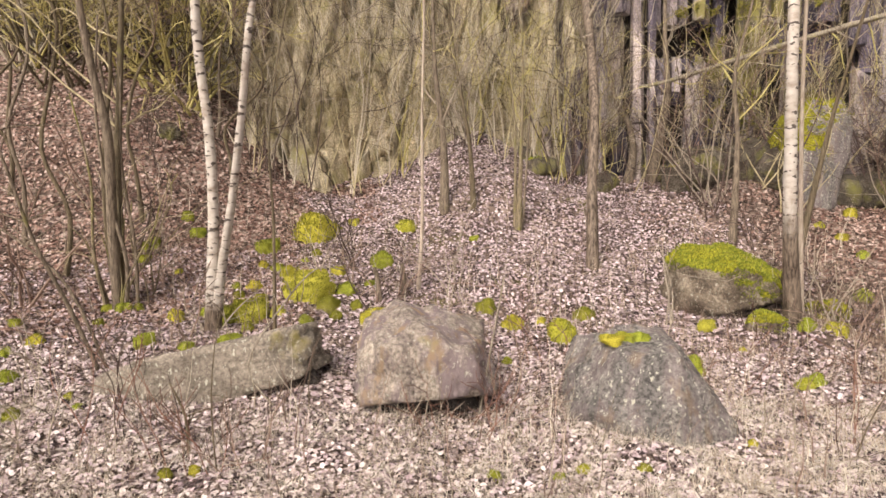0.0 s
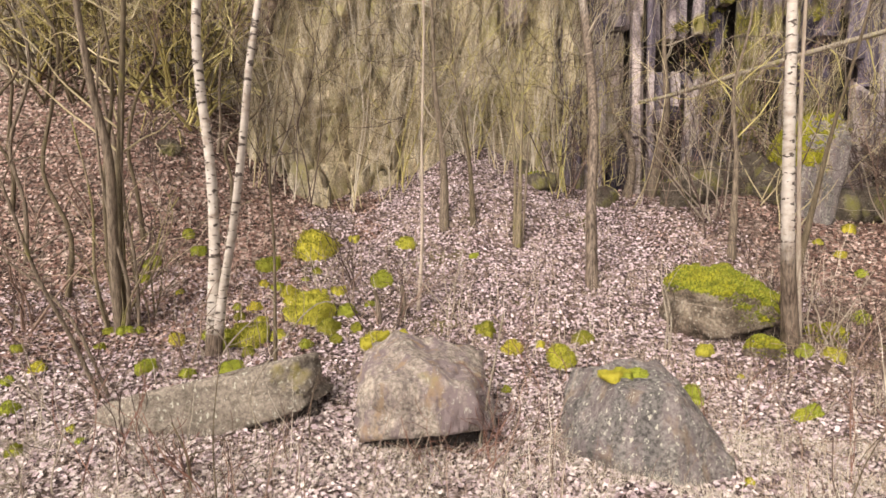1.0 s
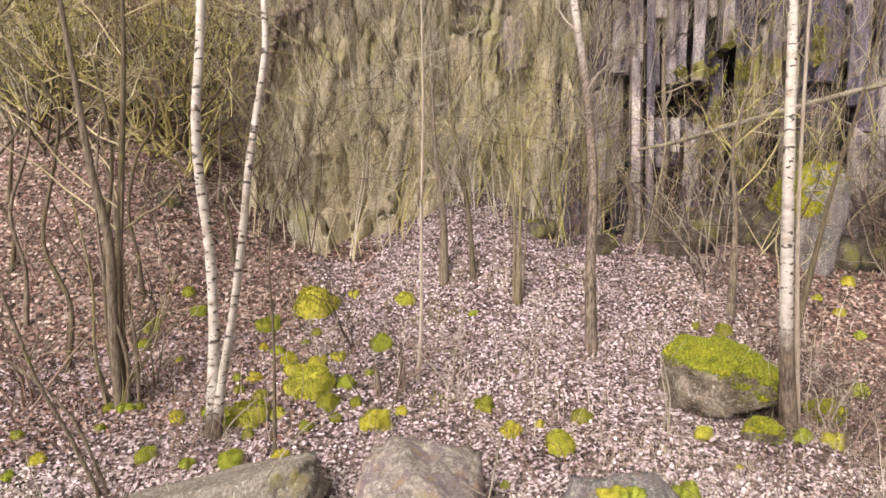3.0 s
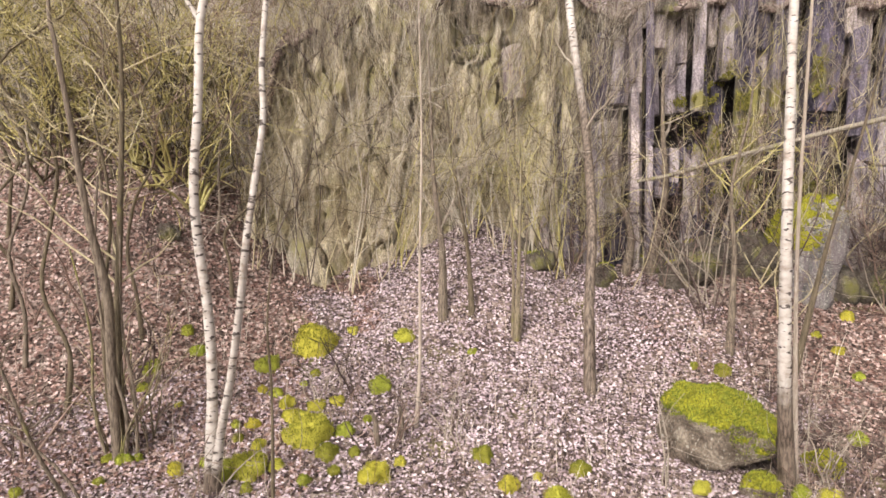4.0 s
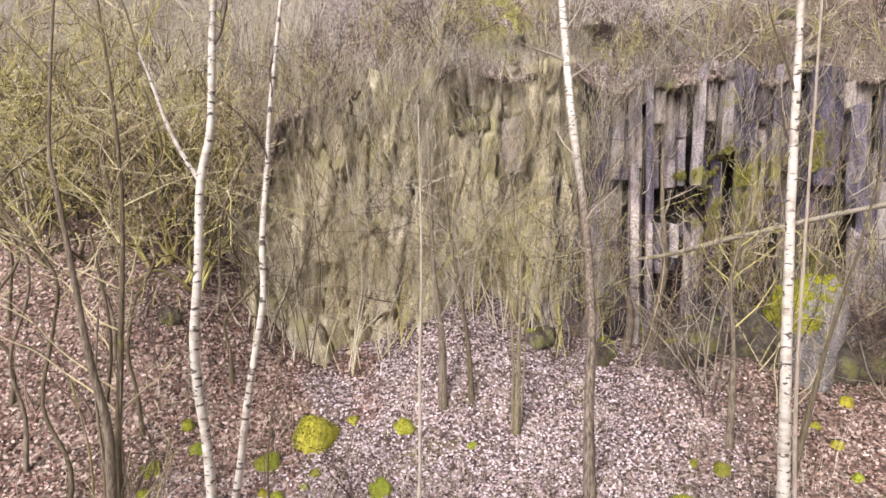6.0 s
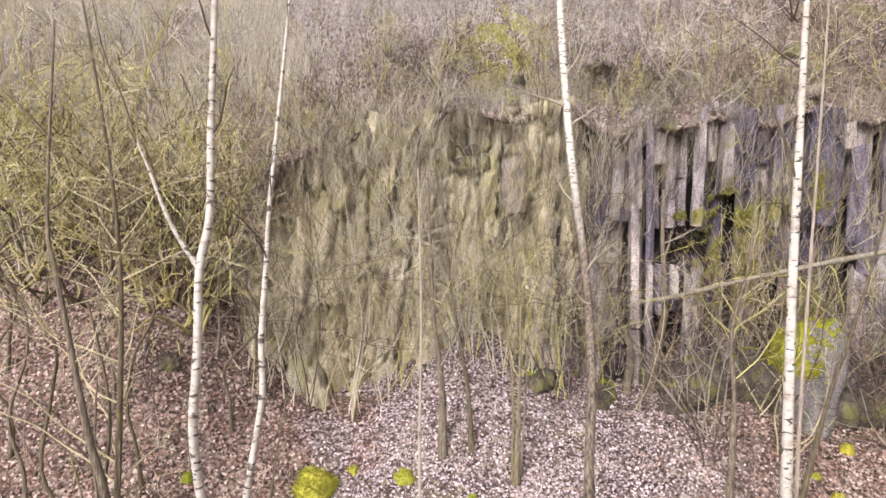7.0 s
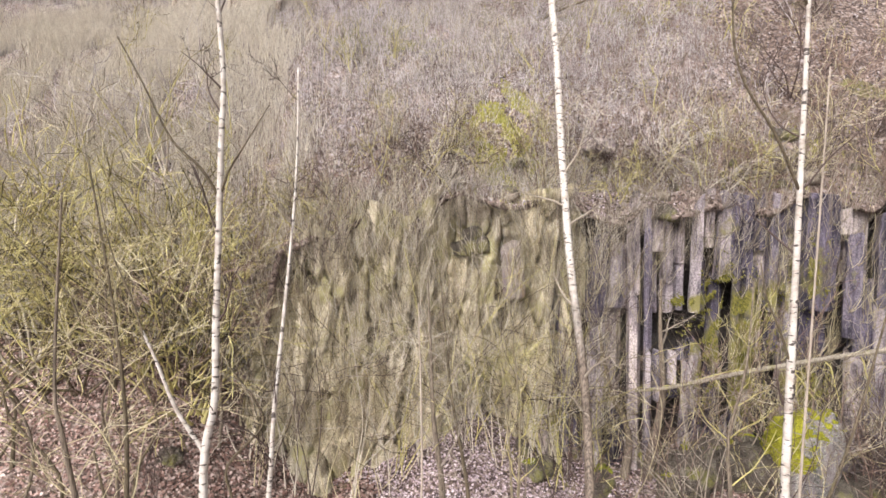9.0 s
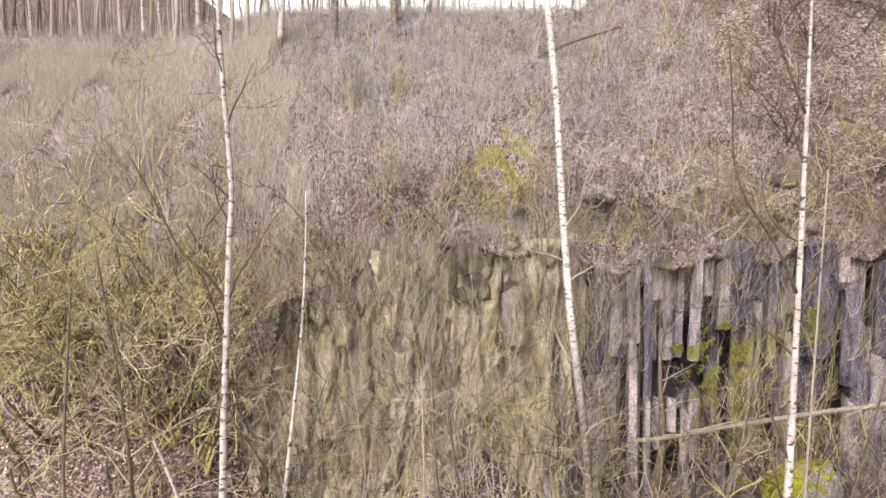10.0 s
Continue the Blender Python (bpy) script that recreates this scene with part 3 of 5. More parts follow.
def shell(me, keep, thick, seed):
    """A cover of moss over the faces that keep() picks, thinning to nothing at its rim."""
    polys = [list(p.vertices) for p in me.polygons if keep(p.center, p.normal)]
    used = sorted({v for p in polys for v in p})
    index = {v: k for k, v in enumerate(used)}
    total = np.zeros(len(me.vertices), int)
    for p in me.polygons:
        for v in p.vertices:
            total[v] += 1
    inside = np.zeros(len(me.vertices), int)
    for p in polys:
        for v in p:
            inside[v] += 1
    verts = []
    for v in used:
        c, n = me.vertices[v].co, me.vertices[v].normal
        t = thick * (1.3 + 1.1 * noise.noise(c * 5 + Vector((seed, 0, 0))) + 0.7 * noise.noise(c * 14)) if inside[v] == total[v] else -0.012
        verts.append((c + n * t)[:])
    return mesh_of("moss_mat", verts, [[index[v] for v in p] for p in polys], MOSS)


def boulder(place, size, planes, seed, mat, turn, label, moss=None, rough=0.05, sub=5, chip=0.9):
    me = boulder_mesh("stone", size, planes, seed, mat, rough, sub, chip)
    ob = empty_at("boulder", place)
    ob.rotation_euler = [radians(a) for a in turn]
    part("stone", me, ob)
    if moss:
        keep, count, length = moss
        mat_ = part("moss_mat", shell(me, keep, length * 0.7, seed), ob, "yellow-green moss")
        tagged(part("moss_tuft", tufts(me, keep, count, length, seed, MOSS_TUFT, lift=length * 0.4), mat_), kind="stuff")
    return tagged(ob, label, "boulder")


SIDES = [(1, 0, 0.05, 0.9), (-1, 0, 0.1, 0.9), (0, 1, 0, 0.9), (0, -1, 0.12, 0.85), (0, 0, -1, 0.8)]
boulder((-2.44, 6.2, 0.12), (1.18, 0.62, 0.50), [(1, -0.1, 0.05, 0.90), (-1, -0.15, 0.25, 0.92), (0, 1, 0, 0.9), (0.04, -1, 0.16, 0.72), (-0.45, 0.30, 1, 0.40), (-0.2, -0.75, 1, 0.82), (-0.55, -0.9, 0.2, 0.84), (0.85, -0.7, 0.2, 0.93), (0.8, -0.25, -1, 0.66)], 1, ROCK_SLAB, (2, -2, 4),
        "long flat grey-brown boulder with lichen spots, lying among leaves", None, 0.055, chip=1.04)
boulder((-0.20, 5.74, 0.17), (0.72, 0.72, 0.70), [(1, 0, 0.05, 0.9), (-1, 0, 0.1, 0.88), (0, 1, 0, 0.9), (0.40, -0.10, 1.0, 0.72), (-0.5, -0.3, 1, 0.90), (-1, -0.3, 0.45, 0.92), (1, -0.3, 0.35, 0.86), (-0.75, -1, 0.05, 0.90), (0.06, -1, 0.16, 0.74), (0.85, -1, 0.1, 0.92), (0.1, -0.7, 0.8, 0.84), (-0.8, -0.3, -0.8, 0.82), (0.05, -0.35, -1.0, 0.35)], 2, ROCK_PALE, (2, -2, 3),
        "pale blocky boulder with rusty and purple stains, standing on dark soil", None, 0.07, chip=1.02)
boulder((1.88, 5.29, 0.05), (0.81, 0.66, 0.68), SIDES + [(-1, -0.25, 0.48, 0.74), (0.95, -0.15, 0.72, 0.60), (-0.30, -1, 0.34, 0.68), (0.62, -1, 0.30, 0.70), (-0.1, -0.2, 1, 0.80), (-0.7, -0.9, -0.7, 0.74)], 3, ROCK_GREY, (0, 3, -4),
        "angular grey boulder speckled with pale lichen", None, 0.045, chip=1.0)
boulder((4.2, 8.93, 0.54), (0.87, 0.95, 0.72), SIDES + [(0.42, -0.45, 1.0, 0.72), (-0.55, -0.3, 1, 0.84), (-0.8, -0.8, 0.1, 0.84), (0.30, -0.4, -1, 0.44), (0.9, -0.8, -0.9, 0.78), (-0.1, -1, 0.1, 0.80)], 4, ROCK_BROWN, (0, 3, 6),
        "large brown boulder capped with thick yellow-green moss", (lambda c, n: n.z > 0.05 and c.z + 0.34 * noise.noise(c * 2.4 + Vector((3, 1, 0))) + 0.30 * c.x > 0.13 - 0.25 * max(n.z - 0.5, 0), 15000, 0.024), 0.06)
boulder((8.35, 13.9, 2.75), (0.80, 0.7, 1.5), SIDES + [(-0.3, -0.6, 1, 0.85), (0.3, -1, 0.1, 0.85)], 5, ROCK_GREY, (0, 4, 12),
        "tall grey rock block, half mossy, at the cliff foot", (lambda c, n: c.z > 0.2 and (n.z > 0.45 or c.x + 0.5 * noise.noise(c * 3) < -0.2), 3500, 0.03), 0.05)
boulder((5.45, 8.4, 0.30), (0.26, 0.24, 0.16), SIDES + [(0, -0.6, 1, 0.8)], 6, ROCK_BROWN, (0, 0, 20),
        "low mossy stone beside the birch", (lambda c, n: n.z > 0.1, 700, 0.025))
boulder((4.3, 7.85, 0.24), (0.30, 0.26, 0.17), SIDES + [(0.3, -0.6, 1, 0.8)], 7, ROCK_BROWN, (0, 0, 50),
        "small mossy stone in front of the moss-capped boulder", (lambda c, n: n.z > 0.1, 700, 0.022))
ROCK_DARK = rock_material("dark_rubble", (0.04, 0.032, 0.026), (0.13, 0.108, 0.088), (0.27, 0.235, 0.195), spots=0.25, moss=0.40, green=(0.20, 0.19, 0.05))
# stones whose near-black colour gives the gaps under the boulders their shade
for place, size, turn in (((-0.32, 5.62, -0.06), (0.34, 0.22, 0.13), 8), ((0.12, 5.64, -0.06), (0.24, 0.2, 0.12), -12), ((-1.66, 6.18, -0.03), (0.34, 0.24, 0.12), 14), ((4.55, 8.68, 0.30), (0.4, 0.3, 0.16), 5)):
    boulder(place, size, SIDES, int(abs(place[0]) * 30), SHADE_ROCK, (0, 0, turn), "stone wedged under a boulder, near-black for the gap's shade", None, 0.09, 3)
for place, size, turn in (((0.55, 15.75, 7.86), (0.34, 0.3, 0.2), 20), ((1.0, 15.85, 7.9), (0.26, 0.25, 0.22), -15), ((0.8, 16.0, 8.2), (0.3, 0.25, 0.2), 40)):
    boulder(place, size, SIDES, int(place[0] * 90), ROCK_DARK, (6, -8, turn), "dark broken block lying in a recess of the cliff", None, 0.09, 3)
rub = np.random.RandomState(77)
for k in range(46):
    x, y = rub.uniform(1.9, 9.5) if k < 22 else rub.uniform(5.2, 10.5), rub.uniform(13.9, 14.95)
    r = rub.uniform(0.16, 0.42) if k < 22 else rub.uniform(0.3, 0.6)
    boulder((x, y, float(height(x, y)) + r * rub.uniform(0.15, 0.6)), (r * rub.uniform(0.9, 1.5), r, r * rub.uniform(0.7, 1.3)), SIDES + [(rub.normal(), -0.8, rub.uniform(0.2, 1), 0.78), (rub.normal(), -1, -0.2, 0.8)], 20 + k, ROCK_DARK, (rub.uniform(-15, 15), rub.uniform(-15, 15), rub.uniform(-40, 40)),
            "dark mossy block fallen from the cliff", (lambda c, n: n.z > 0.6, 90, 0.035) if k % 4 == 0 else None, 0.07, 3)
boulder((3.95, 15.75, 10.45), (0.35, 0.35, 0.22), SIDES + [(-0.2, -0.6, 1, 0.8)], 10, ROCK_PALE, (0, 8, 30), "pale ledge stone sticking out of the upper slope")


# a dark block in place of a burrow, for its shaded hollow
boulder((-6.0, 13.3, 3.36), (0.26, 0.2, 0.2), SIDES, 12, ROCK_DARK, (0, 0, 10), "dark block standing in for a burrow hollow in the hillside", None, 0.2)


# ---- moss cushions ----
def cushion_mesh(seed):
    rs = np.random.RandomState(seed)
    bm = bmesh.new()
    bmesh.ops.create_icosphere(bm, subdivisions=3, radius=1)
    off = Vector((seed * 2.3, 1, 4))
    lump = [(rs.uniform(-0.5, 0.5), rs.uniform(-0.4, 0.4), rs.uniform(0.45, 0.8)) for _ in range(4)]
    for v in bm.verts:
        a = v.co.copy()
        r = 0.75 + 0.35 * noise.noise(a * 1.3 + off) + 0.16 * noise.noise(a * 4 + off)
        for lx, ly, lr in lump:
            r += 0.16 * max(0, 1 - (Vector((a.x - lx, a.y - ly, a.z - 0.5)).length / lr))
        v.co = Vector((a.x * r, a.y * r * 0.85, max(a.z, -0.25) * r * 0.82))
    me = bpy.data.meshes.new("moss_cushion")
    bm.to_mesh(me)
    bm.free()
    body = (np.array([v.co[:] for v in me.vertices]), [list(p.vertices) for p in me.polygons])
    t = tufts(me, lambda c, n: n.z > -0.2, 4500, 0.042, seed, MOSS)
    tv = np.array([v.co[:] for v in t.vertices])
    tf = [[k + len(body[0]) for k in p.vertices] for p in t.polygons]
    both = mesh_of("moss_cushion", np.concatenate([body[0], tv]), body[1] + tf, MOSS_TUFT)
    return both


CUSHIONS = [cushion_mesh(s) for s in range(8)]
cushion_rs = np.random.RandomState(5)


def cushions(spots):
    for x, y, r in spots:
        k = cushion_rs.randint(8)
        ob = new("moss_cushion", CUSHIONS[k])
        z = float(surface(x, y))
        s = r * 1.2
        ob.matrix_basis = pose(x, y + r * 0.5, z + 0.02, 0, 0, cushion_rs.uniform(-40, 40)) @ Matrix.Diagonal((s, s, s * cushion_rs.uniform(1.05, 1.5), 1))
        tagged(ob, "large hummock of bright yellow-green moss" if r > 0.2 else "small cushion of bright yellow-green moss among leaves", "moss", "moss cushions on the ground")


cushions([(-4.89, 11.44, 0.13), (-4.55, 11.00, 0.15), (-5.18, 10.54, 0.20), (-2.51, 11.46, 0.48), (-3.22, 10.96, 0.23), (-1.80, 12.08, 0.11), (-0.78, 11.90, 0.22), (-1.09, 10.36, 0.22), (-2.10, 9.78, 0.16), (-2.41, 9.48, 0.18), (-2.07, 8.84, 0.33), (-1.70, 8.64, 0.18), (-1.30, 8.72, 0.10), (-0.94, 8.10, 0.23), (-2.74, 8.20, 0.27), (-3.04, 8.22, 0.19), (-2.63, 7.12, 0.16), (-2.03, 7.22, 0.12)])
cushions([(-3.15, 7.10, 0.10), (-3.78, 8.28, 0.13), (-1.88, 7.92, 0.11), (-4.33, 9.72, 0.08), (-5.47, 7.48, 0.10), (-5.06, 6.72, 0.08), (-4.65, 6.14, 0.11), (-3.73, 7.28, 0.13), (-5.09, 10.08, 0.12), (-3.15, 10.36, 0.09), (-2.99, 9.28, 0.11), (-3.26, 9.30, 0.08), (-3.12, 8.96, 0.09), (-2.75, 8.78, 0.12), (-2.64, 7.88, 0.09), (-2.30, 10.80, 0.11), (-1.52, 8.22, 0.10), (-2.44, 10.48, 0.08)])
cushions([(0.60, 8.64, 0.18), (0.91, 7.88, 0.16), (1.35, 8.20, 0.07), (1.96, 8.24, 0.15), (1.52, 7.48, 0.21), (0.11, 7.32, 0.07), (0.20, 7.12, 0.08), (0.71, 6.70, 0.06), (2.77, 6.52, 0.17), (2.22, 6.62, 0.11), (3.78, 6.08, 0.11), (4.68, 7.58, 0.12), (5.03, 7.52, 0.16), (5.46, 8.24, 0.21), (3.49, 7.82, 0.13), (6.37, 8.98, 0.15), (7.49, 10.66, 0.11), (5.14, 10.82, 0.18)])
cushions([(0.58, 11.50, 0.10), (3.62, 7.12, 0.05), (4.67, 11.02, 0.09), (7.63, 11.46, 0.13), (7.46, 11.92, 0.10), (8.61, 12.70, 0.15), (2.57, 4.80, 0.04), (-3.69, 5.68, 0.05), (-3.45, 5.42, 0.05), (-3.96, 5.24, 0.08), (-2.08, 4.20, 0.06), (3.92, 6.12, 0.10), (-2.25, 9.2, 0.14), (-1.9, 9.3, 0.12), (-1.75, 9.9, 0.13), (-1.5, 9.1, 0.16), (-2.6, 9.9, 0.15), (-1.2, 9.5, 0.09), (-2.9, 10.3, 0.13), (-0.6, 8.5, 0.10), (-4.9, 7.0, 0.11), (-5.3, 6.6, 0.12), (-4.7, 8.0, 0.09), (-3.4, 8.5, 0.13), (-2.35, 8.3, 0.12), (-4.58, 8.4, 0.13), (-4.85, 8.5, 0.10), (-4.4, 8.5, 0.08), (1.05, 4.35, 0.06), (0.85, 4.25, 0.05), (0.35, 4.2, 0.05), (1.5, 4.3, 0.05), (-1.9, 4.3, 0.05), (3.9, 14.5, 0.25), (6.6, 14.6, 0.3)])
for x, y, z, r in ((1.54, 5.34, 0.57, 0.14), (1.78, 5.36, 0.58, 0.13), (1.66, 5.32, 0.56, 0.11), (1.62, 5.38, 0.59, 0.12)):
    ob = new("moss_cushion", CUSHIONS[int(x * 50) % 8])
    ob.matrix_basis = pose(x, y, z, 0, 0, x * 900) @ Matrix.Diagonal((r, r, r * 0.8, 1))
    tagged(ob, "tuft of golden moss growing on top of the grey boulder", "moss")


# ---- trees ----
def limbs(rs, base, way, length, radius, depth, out, rise=0.04, bend=0.16, kids=(3, 6)):
    """A limb and its twigs, as lines of six points with radii."""
    line = wander(rs, base, way, length, 6, bend, rise)
    out.append((line, np.linspace(radius, radius * 0.3, 6), depth))
    if depth > 0:
        for _ in range(rs.randint(*kids)):
            f = rs.uniform(0.25, 0.97)
            k = min(int(f * 5), 4)
            at = line[k] + (line[k + 1] - line[k]) * (f * 5 - k)
            d = line[k + 1] - line[k]
            d = d / np.linalg.norm(d) + rs.normal(0, 0.75, 3)
            limbs(rs, at, d, length * rs.uniform(0.35, 0.62), radius * 0.5 * (1 - 0.4 * f), depth - 1, out, rise, bend, kids)


def tree(name, label, trunk, r0, r1, seed, bark, twig, boughs=8, start=0.45, bough_len=1.6, depth=2, spread_up=0.6, extra=(), sink=0.25, kids=(3, 6), category="tree", rough=0.05, sides=9, least=0.0028):
    """A bare tree: trunk, main branches and fine twigs."""
    rs = np.random.RandomState(seed)
    trunk = np.array(trunk, float)
    g = float(height(trunk[0, 0], trunk[0, 1]))
    trunk[0, 2] = g - sink
    base = np.array((trunk[0, 0], trunk[0, 1], g))
    ob = empty_at(name, base)
    d = np.concatenate([[0], np.cumsum(np.linalg.norm(np.diff(trunk, axis=0), axis=1))])
    rad = r0 + (r1 - r0) * (d / d[-1]) ** 0.78
    rad[0] *= 1.35
    verts, faces, line, rr = tube(trunk - base, rad, sides, rough, seed)
    part("trunk", mesh_of("trunk", verts, faces, bark), ob)
    for pts, ra, rb, skin in extra:
        p = np.array(pts, float)
        if p[0, 2] < g + 0.35:
            p[0, 2] = g - sink
        v2, f2, l2, r2 = tube(p - base, np.linspace(ra, rb, len(p)), 7, 0.04, seed + 1)
        part("stem", mesh_of("stem", v2, f2, skin), ob)
    fine = []
    for b in range(boughs):
        f = start + (0.98 - start) * (b + rs.uniform(0, 0.9)) / boughs
        k = int(f * (len(line) - 1))
        a = rs.uniform(0, 6.283)
        way = np.array([math.cos(a), math.sin(a) * 0.7, spread_up + rs.uniform(-0.3, 0.5)])
        out = []
        limbs(rs, line[k], way, bough_len * rs.uniform(0.5, 1.2) * (1.25 - 0.6 * f), max(rr[k] * 0.38, 0.006), depth, out, kids=kids)
        v2, f2, _, _ = tube(out[0][0], out[0][1], 5, 0.0, seed)
        part("branch", mesh_of("branch", v2, f2, twig), ob)
        fine += out[1:]
    if fine:
        me = stems_mesh("twig_crown", np.array([o[0] for o in fine]), np.maximum(np.array([o[1] for o in fine]), least), twig)
        tagged(part("twig_crown", me, ob), kind="stuff")
    return tagged(ob, label, category)


tree("birch", "slender white birch with dark marks and a fissured brown foot",
     [(4.67, 7.90, 0.19), (4.39, 7.60, 1.56), (4.21, 7.35, 2.88), (4.11, 7.20, 3.74), (4.08, 7.18, 5.75), (4.09, 7.18, 7.04), (4.13, 7.20, 9.71), (4.14, 7.20, 11.21), (4.17, 7.25, 12.49), (4.2, 7.3, 14.5)],
     0.10, 0.005, 21, BIRCH, DARK_TWIG, 9, 0.52, 1.7, 2, 0.9, extra=[
         ([(4.12, 7.20, 9.1), (3.71, 7.00, 9.73), (3.32, 6.90, 10.23), (3.15, 6.85, 10.67), (3.09, 6.80, 11.27), (3.03, 6.80, 11.98)], 0.019, 0.008, BARK_DARK),
         ([(4.12, 7.20, 11.2), (3.85, 7.10, 11.69), (3.63, 7.00, 12.10), (3.5, 7.00, 12.6)], 0.018, 0.008, BARK_DARK),
         ([(4.08, 7.18, 7.1), (3.9, 7.10, 7.5), (3.68, 7.00, 7.9), (3.6, 7.0, 8.3)], 0.016, 0.006, BARK_DARK)])
tree("birch", "thin pale birch stem close beside a thicker birch", [(4.88, 8.10, 0.19), (4.62, 7.8, 2.2), (4.48, 7.60, 3.94), (4.47, 7.50, 6.11), (4.51, 7.50, 7.38), (4.60, 7.50, 10.58)],
     0.036, 0.008, 22, PALE_BARK, TWIG, 6, 0.5, 1.0, 1, 0.8)
tree("birch", "white birch that forks high up, leaning from a shared foot",
     [(-3.17, 8.00, 0.25), (-2.98, 7.70, 1.56), (-2.93, 7.50, 2.69), (-2.95, 7.30, 3.61), (-2.90, 7.10, 4.29), (-2.81, 7.05, 5.09), (-2.75, 7.04, 6.09), (-2.62, 7.04, 6.69), (-2.58, 7.04, 7.6), (-2.47, 7.05, 9.66), (-2.43, 7.05, 10.4), (-2.50, 7.05, 11.62), (-2.53, 7.05, 12.6), (-2.55, 7.1, 14.2)],
     0.08, 0.018, 23, BIRCH_UP, DARK_TWIG, 8, 0.6, 1.4, 2, 0.9, extra=[([(-2.75, 7.04, 6.09), (-2.89, 7.00, 6.34), (-3.05, 6.95, 6.68), (-3.22, 6.90, 7.22), (-3.33, 6.85, 7.55)], 0.032, 0.014, BIRCH_UP), ([(-3.32, 6.85, 7.5), (-3.42, 6.8, 7.95), (-3.6, 6.75, 8.5), (-3.7, 6.7, 9.3)], 0.013, 0.004, BARK_DARK),
         ([(-2.52, 7.05, 9.05), (-2.67, 6.95, 9.35), (-2.86, 6.90, 9.54), (-2.99, 6.85, 9.74), (-3.20, 6.80, 10.23), (-3.41, 6.70, 10.71)], 0.02, 0.007, BARK_DARK),
         ([(-2.50, 7.05, 9.05), (-2.37, 7.00, 9.34), (-2.20, 7.00, 9.60), (-1.91, 7.00, 10.05)], 0.018, 0.006, BARK_DARK)])
tree("birch", "slender white birch leaning outwards from a shared foot",
     [(-3.12, 7.95, 0.44), (-2.91, 7.75, 0.97), (-2.60, 7.30, 1.85), (-2.29, 6.80, 2.86), (-2.11, 6.50, 3.6), (-1.98, 6.40, 4.2), (-1.84, 6.30, 4.88), (-1.84, 6.30, 5.46), (-1.77, 6.30, 6.26), (-1.72, 6.30, 6.89), (-1.51, 6.30, 8.66), (-1.44, 6.30, 9.54), (-1.42, 6.30, 10.3)],
     0.068, 0.008, 24, BIRCH_UP, DARK_TWIG, 6, 0.62, 0.9, 2, 0.9)
tree("birch", "tall birch, brown below and white above, leaning towards the cliff",
     [(2.59, 10.40, 1.08), (2.62, 10.70, 2.17), (2.74, 11.10, 3.51), (2.84, 11.90, 4.9), (2.82, 12.40, 6.06), (2.72, 13.00, 7.63), (2.68, 13.60, 9.3), (2.70, 14.20, 10.5), (2.66, 14.70, 12.60), (2.49, 15.20, 15.11)],
     0.092, 0.08, 25, birch_material(9.5), TWIG, 10, 0.3, 1.3, 2, 0.8)
tree("alder", "many-stemmed tree with mossy grey-brown stems", [(-4.70, 8.70, 0.2), (-4.66, 8.60, 1.29), (-4.64, 8.55, 2.33), (-4.48, 8.40, 3.6), (-4.32, 8.30, 5.81), (-4.38, 8.20, 7.6), (-4.7, 8.3, 9.6)],
     0.07, 0.010, 26, BARK_DARK, BRUSH, 24, 0.42, 2.2, 2, 0.6, kids=(3, 6), least=0.0045, extra=[
         ([(-4.72, 8.60, 0.1), (-4.66, 8.40, 1.54), (-4.57, 8.20, 2.75), (-4.68, 8.10, 3.54), (-4.73, 8.00, 4.15), (-4.78, 7.90, 4.96), (-4.88, 7.80, 6.01), (-4.95, 7.80, 6.71), (-4.75, 7.8, 9.1)], 0.08, 0.014, BARK),
         ([(-4.8, 8.75, 0.1), (-4.85, 8.6, 1.5), (-4.8, 8.5, 2.6), (-4.65, 8.5, 4.0), (-4.9, 8.5, 5.5)], 0.045, 0.016, BARK_DARK),
         ([(-4.45, 8.6, 0.1), (-4.4, 8.5, 1.2), (-4.5, 8.4, 2.4), (-4.42, 8.3, 3.6)], 0.03, 0.010, BARK),
         ([(-4.62, 8.55, 0.1), (-4.5, 8.45, 1.0), (-4.66, 8.35, 1.9), (-4.78, 8.3, 3.1), (-4.7, 8.3, 4.4)], 0.035, 0.012, BARK),
         ([(-4.9, 8.7, 0.1), (-5.05, 8.6, 1.1), (-5.0, 8.5, 2.2), (-5.25, 8.5, 3.4)], 0.03, 0.010, BARK_MOSSY)])
for k, (x, y, h, sd) in enumerate([(-6.0, 9.4, 8.6, 61), (-7.3, 10.4, 9.2, 62), (-5.6, 11.2, 8.0, 63), (-8.3, 11.5, 9.0, 64), (-6.7, 12.3, 8.5, 65), (-4.4, 12.6, 7.6, 66), (-9.2, 12.8, 9.4, 67), (-5.2, 13.9, 8.6, 68), (-7.6, 14.2, 9.4, 69)]):
    r = np.random.RandomState(sd)
    z0 = float(height(x, y))
    tree("alder", "bare lichened alder with a dense twiggy crown", [(x + r.normal(0, 0.1) * (f > 0) + r.normal(0, 0.16) * f * 3, y + r.normal(0, 0.12) * f * 3, z0 + (h - z0) * f) for f in (0, 0.12, 0.25, 0.4, 0.52, 0.68, 0.82, 1.0)],
         0.042, 0.012, sd, (BARK_DARK, BARK, BARK_DARK)[k % 3], (BRUSH, WILLOW, BRAMBLE, WILLOW, BRUSH)[k % 5], 15, 0.5, 2.2, 2, 0.65, kids=(3, 6), sides=7, least=0.0045)
